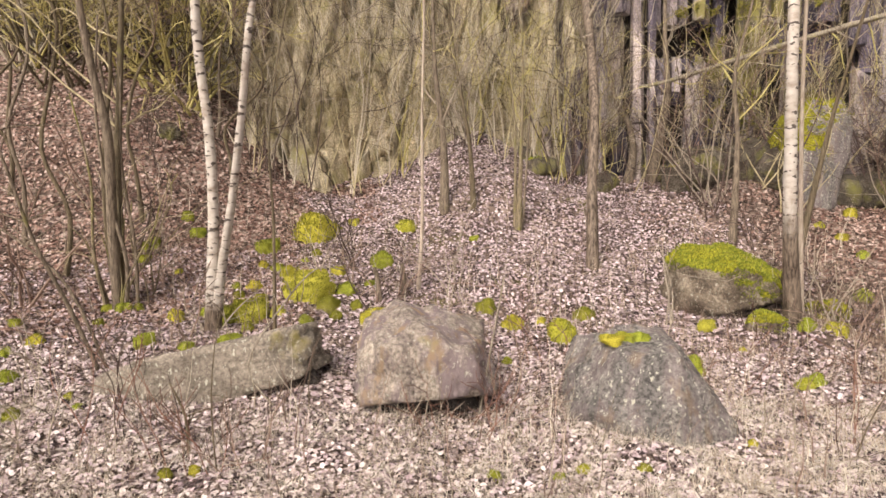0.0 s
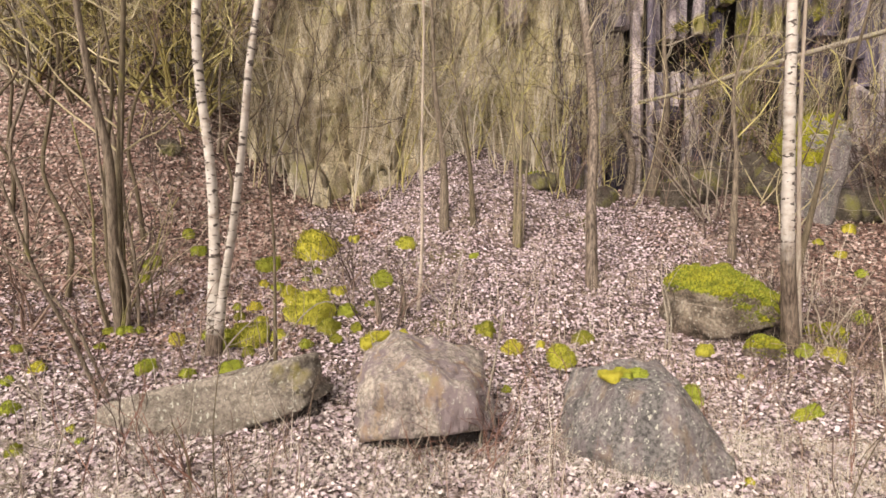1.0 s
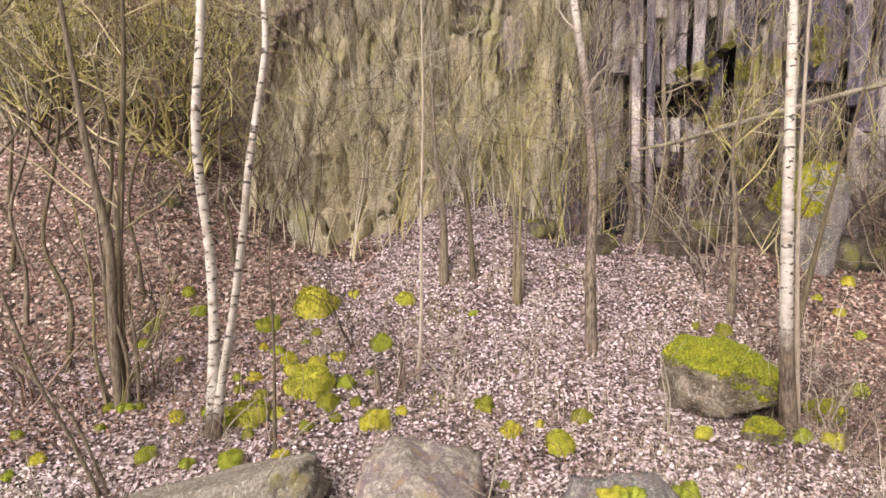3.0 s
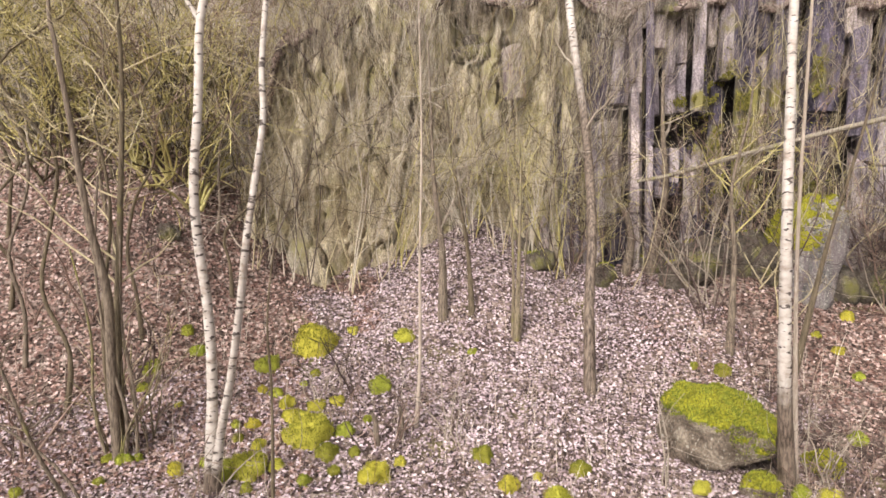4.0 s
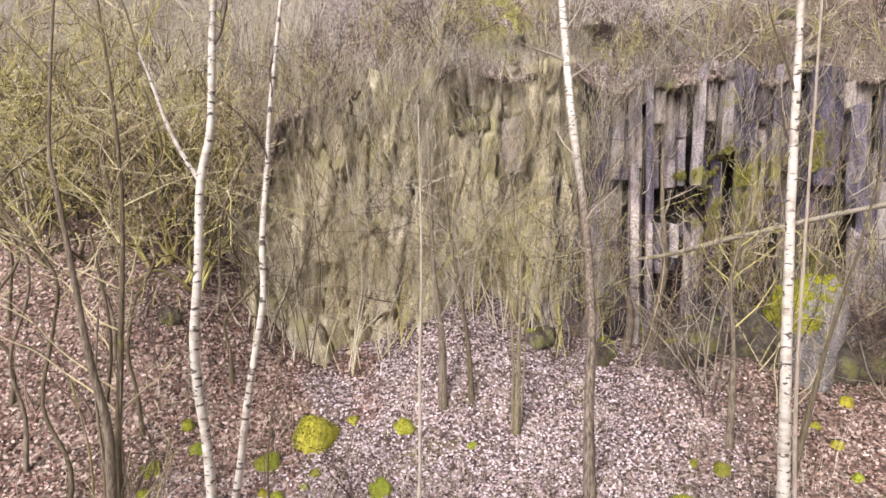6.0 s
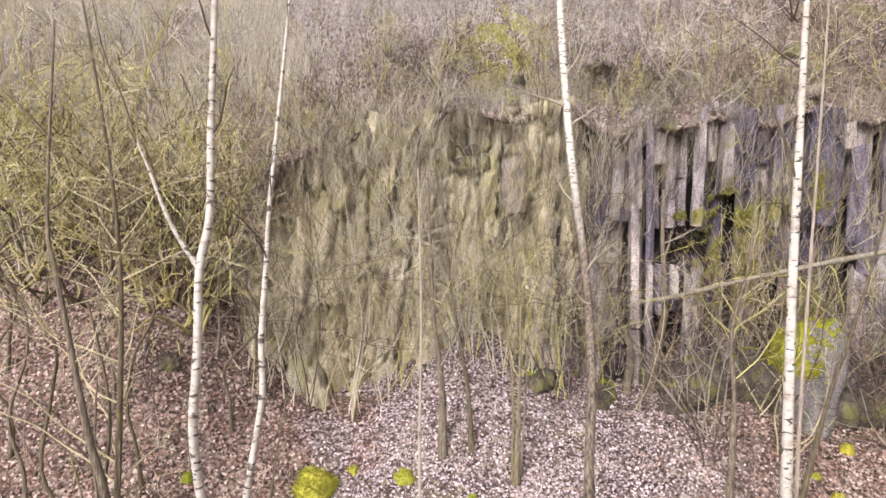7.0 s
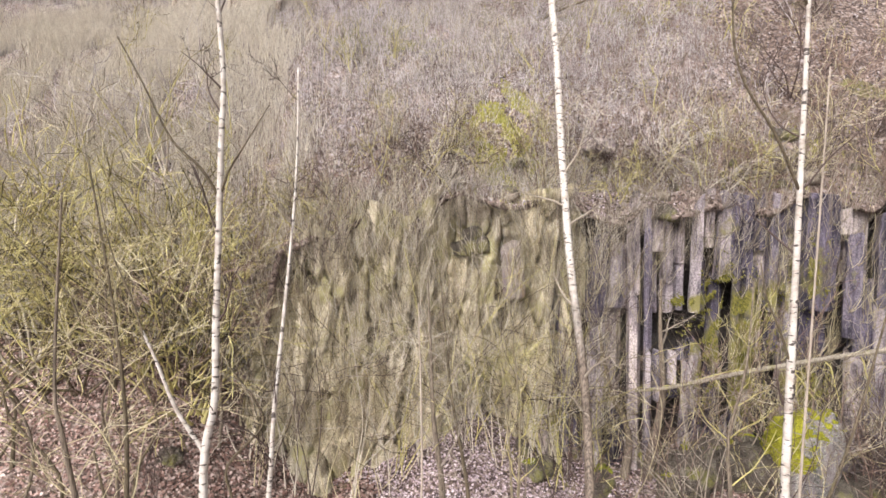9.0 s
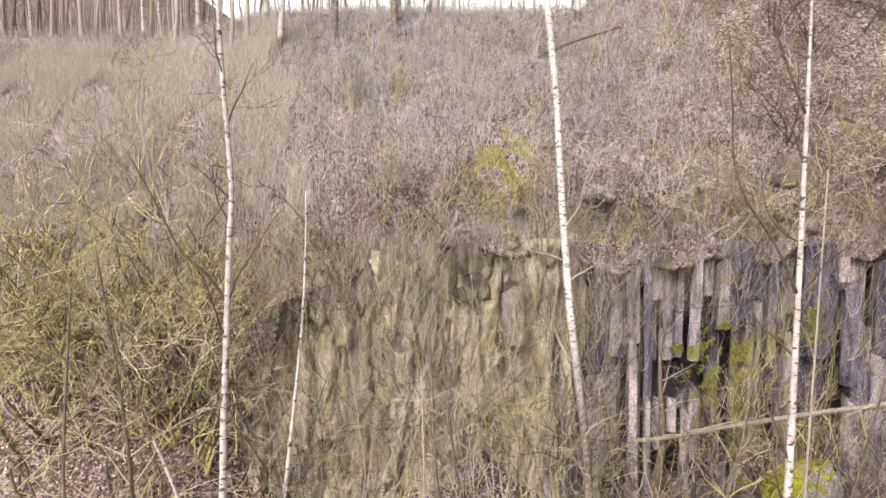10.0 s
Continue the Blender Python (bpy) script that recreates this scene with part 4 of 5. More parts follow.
tree("sapling", "young tree with mossy foot on the scree", [(0.01, 12.40, 1.74), (-0.01, 12.50, 3.15), (-0.18, 12.50, 4.52), (-0.24, 12.60, 6.01), (-0.3, 12.7, 7.4)], 0.095, 0.015, 27, BARK, TWIG, 9, 0.3, 1.2)
tree("sapling", "young crooked tree with dark bark on the scree", [(0.62, 12.40, 1.76), (0.54, 12.50, 2.92), (0.40, 12.50, 3.84), (0.15, 12.60, 5.34), (-0.05, 12.70, 7.6)], 0.06, 0.012, 28, BARK_DARK, TWIG, 10, 0.3, 1.1)
tree("sapling", "several thin mossy stems rising together on the scree", [(1.45, 11.80, 1.48), (1.51, 11.90, 2.98), (1.54, 12.00, 4.74), (1.43, 12.20, 6.2)], 0.055, 0.012, 29, BARK_MOSSY, WILLOW, 9, 0.3, 1.1,
     extra=[([(1.38, 11.85, 1.4), (1.40, 11.9, 2.8), (1.30, 12.0, 4.6), (1.2, 12.1, 5.8)], 0.04, 0.01, BARK_MOSSY), ([(1.52, 11.85, 1.4), (1.62, 11.9, 2.6), (1.70, 12.0, 4.0)], 0.035, 0.01, BARK)])
tree("sapling", "very thin pale straight sapling", [(-0.43, 9.40, 0.35), (-0.35, 9.40, 1.51), (-0.35, 9.50, 3.27), (-0.32, 9.60, 5.02), (-0.37, 9.70, 7.4)], 0.034, 0.012, 30, PALE_BARK, TWIG, 6, 0.4, 0.7, 1)
tree("sapling", "thin grey tree at the foot of the cliff", [(5.56, 11.60, 0.94), (5.65, 11.70, 3.06), (5.60, 11.80, 4.37), (5.9, 11.80, 5.75), (6.1, 12.00, 7.5)], 0.07, 0.012, 31, BARK, WILLOW, 9, 0.35, 1.2)
tree("sapling", "thin dark crooked sapling", [(-2.14, 7.40, 0), (-2.12, 7.40, 1.57), (-2.16, 7.40, 2.54), (-2.10, 7.50, 3.38), (-1.90, 7.50, 4.5)], 0.024, 0.008, 32, BARK_DARK, DARK_TWIG, 4, 0.35, 0.6, 1)
tree("sapling", "thin leaning dark stem", [(6.45, 11.00, 1.0), (6.86, 10.80, 3.27), (7.10, 10.40, 5.10), (7.5, 10.30, 7.2)], 0.055, 0.015, 33, BARK_DARK, TWIG, 7, 0.35, 1.2)
tree("crooked_tree", "crooked pale trunk against the foot of the cliff", [(4.34, 14.50, 2.54), (4.54, 14.6, 3.11), (4.41, 14.6, 3.79), (4.13, 14.7, 4.34), (3.89, 14.75, 5.44), (3.8, 14.8, 6.6)], 0.11, 0.025, 34, BARK, TWIG, 8, 0.5, 1.2)
tree("crooked_tree", "pale trunk rising close to the dark cleft", [(4.92, 14.50, 2.63), (5.17, 14.5, 3.65), (5.30, 14.5, 4.46), (5.21, 14.55, 5.94), (5.22, 14.6, 7.2)], 0.13, 0.03, 35, BARK, TWIG, 8, 0.5, 1.2)

# the bare pole caught across the face
pole = empty_at("fallen_pole", (4.57, 14.3, 4.59))
v2, f2, l2, r2 = tube(np.array([(4.55, 14.3, 4.58), (5.3, 14.1, 4.72), (6.59, 13.80, 5.10), (8.0, 13.4, 5.5), (9.40, 13.00, 5.85), (11.5, 12.5, 6.3)]) - np.array(pole.location), [0.038, 0.05, 0.054, 0.056, 0.06, 0.065], 9, 0.12, 3)
part("pole", mesh_of("pole", v2, f2, DEADWOOD), pole)
out = []
prs = np.random.RandomState(8)
for k in range(7):
    limbs(prs, l2[3 + k * 2], (prs.uniform(-0.4, 0.8), prs.uniform(-0.6, 0.2), prs.uniform(-0.9, 0.3)), 1.3, 0.02, 1, out, rise=-0.03)
for line, radii, _ in out:
    part("side_twig", stems_mesh("side_twig", line[None], np.maximum(radii, 0.003)[None], WILLOW, 5), pole)
tagged(pole, "bleached fallen pole lying against the cliff with lichened twigs", "fallen tree")


def stick(name, label, pts, r0, r1, mat, twigs=0, seed=0, length=0.6):
    """A loose or rooted shoot with a few side twigs."""
    pts = np.array(pts, float)
    base = pts[0].copy()
    base[2] = float(height(base[0], base[1]))
    pts[0, 2] = base[2] - 0.05
    ob = empty_at(name, base)
    v, fcs, line, rr = tube(pts - base, np.linspace(r0, r1, len(pts)), 6, 0.06, seed)
    part("stem", mesh_of("stem", v, fcs, mat), ob)
    rs = np.random.RandomState(seed)
    for k in range(twigs):
        at = int(rs.uniform(0.3, 0.95) * (len(line) - 1))
        w = wander(rs, line[at], (rs.normal(), rs.normal() * 0.5, 0.7), length * rs.uniform(0.4, 1.2), 5, 0.2)
        v, fcs, _, _ = tube(w, np.linspace(rr[at] * 0.6, 0.003, 5), 4, 0, seed)
        part("twig", mesh_of("twig", v, fcs, mat), ob)
    return tagged(ob, label, "branch")


stick("leaning_stick", "pale bare stick leaning over the boulders", [(0.31, 5.5, -0.1), (0.43, 5.45, 0.51), (0.54, 5.4, 1.17)], 0.014, 0.007, DEADWOOD, 2, 1)
stick("bent_shoot", "pale bramble shoot arching over the long boulder", [(-1.53, 5.4, -0.13), (-1.86, 5.50, 0.30), (-1.55, 5.60, 0.87), (-1.22, 5.60, 1.22), (-0.97, 5.70, 1.19)], 0.011, 0.005, DEADWOOD, 3, 2)
stick("bent_shoot", "grey-brown shrub stem leaning out of the hillside", [(-3.87, 6.60, 0.0), (-4.09, 6.40, 0.74), (-4.29, 6.20, 1.43), (-4.46, 6.00, 2.35), (-4.7, 5.9, 3.0)], 0.028, 0.012, BARK, 7, 3, 1.0)
stick("bent_shoot", "grey-brown shrub stem leaning out of the hillside", [(-3.80, 6.65, 0.0), (-4.2, 6.6, 0.9), (-4.75, 6.5, 1.5), (-5.2, 6.4, 1.75)], 0.022, 0.010, BARK, 6, 4, 0.9)
stick("bent_shoot", "thin reddish shoot in the dead grass", [(3.2, 4.5, -0.2), (3.3, 4.5, 0.1), (3.5, 4.45, 0.55)], 0.008, 0.003, BARK_DARK, 3, 5, 0.4)
stick("bent_shoot", "thin reddish shoot in the dead grass", [(-1.72, 4.3, -0.2), (-1.75, 4.3, 0.4), (-1.70, 4.35, 1.0)], 0.009, 0.003, BARK_DARK, 3, 6, 0.4)
stick("dry_stalk", "splayed brown dead stalks in front of the boulder", [(-2.1, 4.7, -0.2), (-2.12, 4.7, 0.1), (-2.25, 4.72, 0.38)], 0.018, 0.006, BARK_DARK, 4, 7, 0.5)
stick("broken_stump", "short broken stump among moss", [(-0.62, 9.05, 0.4), (-0.62, 9.05, 0.7), (-0.64, 9.0, 0.95)], 0.05, 0.03, BARK, 0, 8)
stick("broken_stump", "short broken stump among moss", [(-0.98, 8.95, 0.4), (-1.0, 8.95, 0.7), (-1.05, 8.9, 0.9)], 0.05, 0.025, BARK, 0, 9)
stick("dead_branch", "long dark branch lying on the upper slope", [(1.4, 21.0, 14.6), (2.6, 21.0, 14.9), (4.2, 21.1, 15.6), (6.0, 21.2, 16.2)], 0.06, 0.03, BARK_DARK, 0, 10)

# ---- willow thicket on the bank ----
def shrub(place, tall, stems, seed, mat, label, lean=0.45, depth=2, thick=0.022, name="shrub", kids=(2, 5), skin=None, fine=0.0):
    rs = np.random.RandomState(seed)
    z = float(surface(place[0], place[1]))
    ob = empty_at(name, (place[0], place[1], z))
    thin = []
    for k in range(stems):
        a = rs.uniform(0, 6.283)
        out = []
        limbs(rs, (rs.normal(0, 0.12), rs.normal(0, 0.12), -0.08), (math.cos(a) * lean, math.sin(a) * lean, 1), tall * rs.uniform(0.6, 1.1), thick * rs.uniform(0.6, 1.2), depth, out, 0.02, 0.2, kids)
        v2, f2, _, _ = tube(out[0][0], out[0][1], 5, 0.0, k)
        part("stem", mesh_of("stem", v2, f2, skin or mat), ob)
        thin += out[1:]
    if thin:
        tagged(part("twig_crown", stems_mesh("twig_crown", np.array([o[0] for o in thin]), np.maximum(np.array([o[1] for o in thin]), fine or (0.0035 if place[1] < 9 else 0.0055)), mat), ob), kind="stuff")
    return tagged(ob, label, "shrub")


trs = np.random.RandomState(40)
for k in range(27):
    x, y = trs.uniform(-12.5, -5.1), trs.uniform(14.4, 18.5)
    tall = trs.uniform(2.2, 4.2)
    shrub((x, y), tall, trs.randint(5, 8), 100 + k, (WILLOW if y < 16.4 else (PALE_TWIG, GREY_STALK)[k % 2]), "dense lichened willow shrub on the bank", 0.6, 2, 0.036, kids=(2, 5), skin=(WILLOW, WILLOW, PALE_TWIG)[k % 3], fine=0.009)
wrs = np.random.RandomState(41)
shrub((-4.66, 8.62), 2.3, 9, 880, BRUSH, "bundle of mossy shoots round the foot of the alder", 0.10, 1, 0.018, kids=(3, 6), skin=BARK_MOSSY)
shrub((-4.45, 8.75), 1.9, 6, 881, TWIG, "thin grey shoots round the foot of the alder", 0.16, 1, 0.014, kids=(3, 6), skin=BARK_DARK)
for k in range(24):
    x, y = wrs.uniform(-10.5, -5.0), wrs.uniform(14.0, 16.0)
    shrub((x, y), wrs.uniform(2.2, 4.4), wrs.randint(4, 7), 900 + k, WILLOW, "yellow-green lichened willow with crooked stems", 0.6, 2, 0.042, kids=(2, 4), skin=WILLOW if k % 4 else BARK_DARK, fine=0.0125)
for k in range(18):
    x, y = trs.uniform(-12.0, -5.4), trs.uniform(14.4, 16.2)
    shrub((x, y), trs.uniform(1.0, 2.4), trs.randint(4, 7), 700 + k, DARK_TWIG, "dark tangled undergrowth beneath the willows", 0.9, 2, 0.02, kids=(3, 6))
for k in range(8):
    x, y = trs.uniform(-8.5, -5.0), trs.uniform(8.0, 12.5)
    shrub((x, y), trs.uniform(1.0, 2.4), trs.randint(3, 5), 150 + k, BRAMBLE if k % 2 else DARK_TWIG, "thin bare shrub on the leafy hillside", 0.35, 2, 0.022)
for k in range(24):
    x, y = trs.uniform(5.4, 11.0), trs.uniform(12.4, 14.6)
    y = 14.6 if 7.2 < x < 9.6 else y
    shrub((x, y), trs.uniform(1.6, 4.4), trs.randint(3, 6), 180 + k, (DARK_TWIG, BRUSH, TWIG, BRAMBLE)[k % 4], "bare scrub at the foot of the cliff", 0.32, 2, 0.018)
for k in range(16):
    x, y = trs.uniform(9.7, 12.0), trs.uniform(12.6, 14.6)
    shrub((x, y), trs.uniform(2.0, 5.0), trs.randint(3, 6), 1180 + k, (DARK_TWIG, BRAMBLE, DARK_TWIG, TWIG)[k % 4], "dark bare scrub crowding the cliff foot", 0.5, 2, 0.022)
for k in range(36):
    x = trs.uniform(-4.6, 3.8)
    y = trs.uniform(13.5, 14.1) if x < -1.2 else trs.uniform(14.0, 14.9)
    shrub((x, y), trs.uniform(2.4, 5.8), trs.randint(3, 5), 410 + k, (PALE_TWIG, WILLOW, BRUSH, PALE_TWIG, DARK_TWIG)[k % 5], "tall bare brush in front of the rock face", 0.16, 2, 0.015, kids=(2, 5))
for k in range(12):
    x, y = trs.uniform(2.6, 5.6), trs.uniform(13.2, 14.6)
    shrub((x, y), trs.uniform(1.2, 3.6), trs.randint(2, 4), 750 + k, (BRUSH, DARK_TWIG, BRAMBLE)[k % 3], "thin scrub among the rubble under the cliff", 0.45, 2, 0.012)
for k in range(60):
    x = trs.uniform(-4.8, 11.5)
    shrub((x, float(cliff_line(x)) + trs.uniform(-0.05, 0.6)), trs.uniform(0.8, 2.2), trs.randint(3, 6), 480 + k, (BRUSH, DARK_TWIG, PALE_TWIG, BRAMBLE, WILLOW)[k % 5], "bare scrub growing on the brink of the cliff", 0.7, 2, 0.016, kids=(3, 6))
for k, (x, y) in enumerate([(-1.65, 9.6), (-2.0, 9.9), (-1.5, 10.2), (-0.75, 9.1), (0.05, 9.0), (-0.9, 8.9), (-3.4, 7.6), (5.1, 7.9), (4.9, 8.2), (5.3, 7.5), (3.1, 8.0), (5.9, 11.4), (5.0, 11.0), (-3.0, 7.8)]):
    shrub((x, y), trs.uniform(0.9, 1.9), trs.randint(3, 6), 240 + k, (BARK_MOSSY, TWIG, DARK_TWIG)[k % 3] if k % 3 else BRAMBLE, "low bare shrub between moss and leaves", 0.4, 1, 0.014)
for k, (x, y) in enumerate([(-1.55, 4.4), (-2.1, 4.9), (-3.3, 4.6), (0.5, 5.3), (0.75, 5.6), (2.9, 4.6), (3.3, 5.2), (-3.0, 5.4), (-0.4, 4.9), (3.9, 5.6), (4.5, 6.1), (-4.2, 6.2)]):
    shrub((x, y), trs.uniform(0.6, 1.3), trs.randint(2, 5), 270 + k, (BRAMBLE, DARK_TWIG, TWIG)[k % 3], "thin dry shoots standing in the dead grass", 0.35, 1, 0.008)

RED_SHOOT = pieces("reddish_shoot", [(0.0, (0.10, 0.045, 0.035)), (0.6, (0.25, 0.13, 0.10)), (1.0, (0.42, 0.29, 0.24))], 0.7)
for k, (x, y) in enumerate([(0.18, 5.42), (-0.12, 5.3), (0.35, 5.2), (-1.75, 4.3), (-2.15, 4.5), (3.45, 4.5), (3.9, 4.9), (4.4, 5.3), (2.95, 5.9), (-3.0, 4.9), (1.0, 6.6), (1.2, 7.2)]):
    shrub((x, y), trs.uniform(0.5, 0.95) if k < 3 else trs.uniform(0.7, 1.3), trs.randint(4, 8) if k < 3 else 3, 800 + k, RED_SHOOT, "thin reddish bramble shoots standing in dead grass", 0.8 if k < 3 else 0.35, 1, 0.006)

# ---- upper slope and skyline trees ----
urs = np.random.RandomState(60)
for k in range(90):
    x, y = urs.uniform(-22, 22), urs.uniform(21, 40)
    z = float(height(x, y))
    h = urs.uniform(5, 9)
    lean = urs.normal(0, 0.3, 2)
    white = urs.rand() < 0.4
    pts = [(x, y, z)] + [(x + lean[0] * f + urs.normal(0, 0.06), y + lean[1] * f, z + h * f) for f in (0.25, 0.5, 0.75, 1.0)]
    tree("birch" if white else "tree", "slim pale birch on the crest of the slope" if white else "slim bare tree on the crest of the slope", pts, urs.uniform(0.06, 0.12), 0.02, 300 + k, BIRCH_UP if white else BARK, TWIG, 7, 0.35, 1.5, 1, 0.8, sides=6)
for k, (x, y) in enumerate([(-13.8, 24), (-12.4, 24.2), (-11.2, 24), (-9.9, 23), (-7.5, 22), (-7.0, 22.3), (-15.6, 25)]):
    z = float(height(x, y))
    tree("birch", "slim white birch standing at the top of the slope", [(x, y, z)] + [(x + urs.normal(0, 0.08) + 0.12 * f * (k - 3), y, z + 7 * f) for f in (0.25, 0.5, 0.75, 1.0)], 0.075, 0.03, 950 + k, PALE_BARK, TWIG, 6, 0.4, 1.5, 1, 0.9, sides=7)
for k in range(40):
    x, y = urs.uniform(9.0, 17), urs.uniform(20, 25.5) if k > 6 else urs.uniform(16, 18)
    shrub((x, y), urs.uniform(1.2, 2.6), urs.randint(5, 8), 600 + k, (DARK_TWIG, BRAMBLE)[k % 2], "dense dark scrub on the slope", 0.8, 2, 0.022, kids=(3, 6))
for k in range(9):
    x, y = urs.uniform(4.6, 7.2), urs.uniform(7.0, 9.2)
    shrub((x, y), urs.uniform(0.5, 1.0), urs.randint(3, 6), 630 + k, (TWIG, BRAMBLE, DARK_TWIG)[k % 3], "low dark tangled bramble round the birch", 0.9, 2, 0.008, kids=(3, 6))
for k in range(64):
    x, y = urs.uniform(-12, 13), urs.uniform(16.3, 23)
    shrub((x, y), urs.uniform(1.0, 2.8), urs.randint(2, 5), 360 + k, (GREY_STALK, TWIG, WILLOW)[k % 3], "thin bare scrub on the upper slope", 0.3, 2, 0.015)

# ---- scattered small growth ----
def scatter(rs, n, x0, x1, y0, y1):
    return rs.uniform(x0, x1, n), rs.uniform(y0, y1, n)


def leaf_mesh(name, xs, ys, size, seed, mat, lift=0.012):
    """Fallen leaves: each two curled halves along a midrib, lying on the ground at its own tilt."""
    rs = np.random.RandomState(seed)
    n = len(xs)
    zs = surface(xs, ys)
    e = 0.05
    nx, ny = -(surface(xs + e, ys) - zs) / e, -(surface(xs, ys + e) - zs) / e
    nrm = np.stack([nx, ny, np.ones(n)], 1)
    nrm = nrm / np.linalg.norm(nrm, axis=1)[:, None] + rs.normal(0, 0.34, (n, 3))
    nrm /= np.linalg.norm(nrm, axis=1)[:, None]
    a = rs.uniform(0, 6.283, n)
    t = np.stack([np.cos(a), np.sin(a), np.zeros(n)], 1)
    t -= nrm * (t * nrm).sum(1)[:, None]
    t /= np.linalg.norm(t, axis=1)[:, None]
    b = np.cross(nrm, t)
    L, curl = size * rs.uniform(0.6, 1.35, n), rs.uniform(-0.1, 0.45, n)
    W = L * rs.uniform(0.24, 0.36, n)
    c = np.stack([xs, ys, zs + lift + rs.uniform(0, 0.02, n)], 1)
    L, W, C = L[:, None], W[:, None], (L * 0.5 * rs.uniform(0.0, 1.0, n))[:, None] * curl[:, None]
    tip0, tip1 = c - t * L / 2 + nrm * C, c + t * L / 2 + nrm * C
    l0, l1 = c - t * L * 0.16 + b * W + nrm * curl[:, None] * W, c + t * L * 0.2 + b * W * 0.85 + nrm * curl[:, None] * W
    r0, r1 = c - t * L * 0.16 - b * W + nrm * curl[:, None] * W, c + t * L * 0.2 - b * W * 0.85 + nrm * curl[:, None] * W
    verts = np.stack([tip0, l0, l1, tip1, r1, r0], 1).reshape(-1, 3)
    k = np.arange(n)[:, None] * 6
    q = np.concatenate([k + np.array([[0, 3, 2, 1]]), k + np.array([[0, 5, 4, 3]])])
    return quads_mesh(name, verts, q, mat, smooth=False)


lrs = np.random.RandomState(70)
xs, ys = scatter(lrs, 140000, -9, 10, 3.2, 15.3)
right = 6.0 + 0.7 * bumps(xs, ys, 1.6, 22) - 0.5 * (ys < 8)
keep = ((np.abs(xs) < 0.8 * ys + 0.6) | (lrs.rand(len(xs)) < 0.4)) & (xs < right) & (lrs.rand(len(xs)) > 0.55 * ramp(xs, 3.4, 5.6)) & (xs > -2.6 + 0.7 * bumps(xs, ys, 2.0, 21) - 5.5 * ramp(12.0 - ys, 0, 3.6))
stuff("leaf_litter", leaf_mesh("leaf_litter", xs[keep], ys[keep], 0.058, 71, LEAF), "pale pinkish fallen beech leaves covering the scree", "leaf litter")
xs, ys = scatter(lrs, 42000, -11, -1.2, 6, 16)
keep = (np.abs(xs) < 0.82 * ys + 0.8) & (xs < -2.2 + 0.8 * bumps(xs, ys, 2.0, 21)) & (ys > 8.6 + 1.2 * bumps(xs, ys, 2.5, 64) - 1.6 * lrs.rand(len(xs)))
stuff("leaf_litter", leaf_mesh("leaf_litter", xs[keep], ys[keep], 0.08, 72, LEAF_RED), "russet fallen leaves on the hillside", "leaf litter")
xs, ys = scatter(lrs, 34000, 4.0, 11.5, 5.0, 15)
keep = (xs < 0.82 * ys + 0.8) & (lrs.rand(len(xs)) < 0.14 + 0.86 * ramp(xs, 4.8, 8.0))
stuff("leaf_litter", leaf_mesh("leaf_litter", xs[keep], ys[keep], 0.075, 74, LEAF_RED), "dull brown fallen leaves under the scrub", "leaf litter")
xs, ys = scatter(lrs, 36000, -15, 15, 15.1, 25)
k = xs > 5.5 + 1.2 * bumps(xs, ys, 2.5, 39)
stuff("leaf_litter", leaf_mesh("leaf_litter", xs[k], ys[k], 0.08, 75, LEAF_DULL), "brown fallen leaves on the slope above the cliff", "leaf litter")
xs, ys = xs[~k], ys[~k]
stuff("leaf_litter", leaf_mesh("leaf_litter", xs, ys, 0.08, 73, LEAF_UP), "weathered fallen leaves on the slope above the cliff", "leaf litter")


xs, ys = scatter(lrs, 34000, -6, 6, 3.0, 7.0)
keep = (np.abs(xs) < 0.8 * ys + 0.6) | (lrs.rand(len(xs)) < 0.4)
stuff("leaf_litter", leaf_mesh("leaf_litter", xs[keep], ys[keep], 0.048, 76, LEAF_FRONT, 0.02), "pale fallen leaves in front of the boulders", "leaf litter")


xs, ys = scatter(lrs, 40000, -11, 11, -9.0, 4.5)
keep = lrs.rand(len(xs)) < ramp(ys, -9.0, 3.0) * (1 - ramp(np.abs(xs), 5.0, 11.0)) * (1 - 0.7 * ramp(ys, 3.2, 4.5) * (np.abs(xs) < 4))
stuff("leaf_litter", leaf_mesh("leaf_litter", xs[keep], ys[keep], 0.055, 77, LEAF_FRONT), "scattered fallen leaves on the quarry floor", "leaf litter")


def blades(name, xs, ys, tall, width, bend, seed, mat, k=4):
    rs = np.random.RandomState(seed)
    n = len(xs)
    h = tall * rs.uniform(0.4, 1.3, n)
    a = rs.uniform(0, 6.283, n)
    lean = rs.uniform(0.1, 1.0, n) * bend
    f = np.linspace(0, 1, k)[None]
    z0 = surface(xs, ys)
    px = xs[:, None] + np.cos(a)[:, None] * (h * lean)[:, None] * f**1.7
    py = ys[:, None] + np.sin(a)[:, None] * (h * lean)[:, None] * f**1.7
    pz = z0[:, None] - 0.01 + h[:, None] * (f - 0.35 * lean[:, None] * f**2.2)
    jig = rs.normal(0, 0.02, (n, k)) * h[:, None]
    pts = np.stack([px + jig * (f > 0), py, pz], -1)
    return stems_mesh(name, pts, width * rs.uniform(0.6, 1.3, n)[:, None] * (1.05 - f), mat)


def clumped(rs, n, x0, x1, y0, y1, size, seed, level):
    xs, ys = scatter(rs, n, x0, x1, y0, y1)
    k = (bumps(xs, ys, size, seed) > level) & ((np.hypot((xs - 1.55) / 0.8, (ys - 16.6) / 0.7) > 1) | (rs.rand(n) < 0.2))
    return xs[k], ys[k]


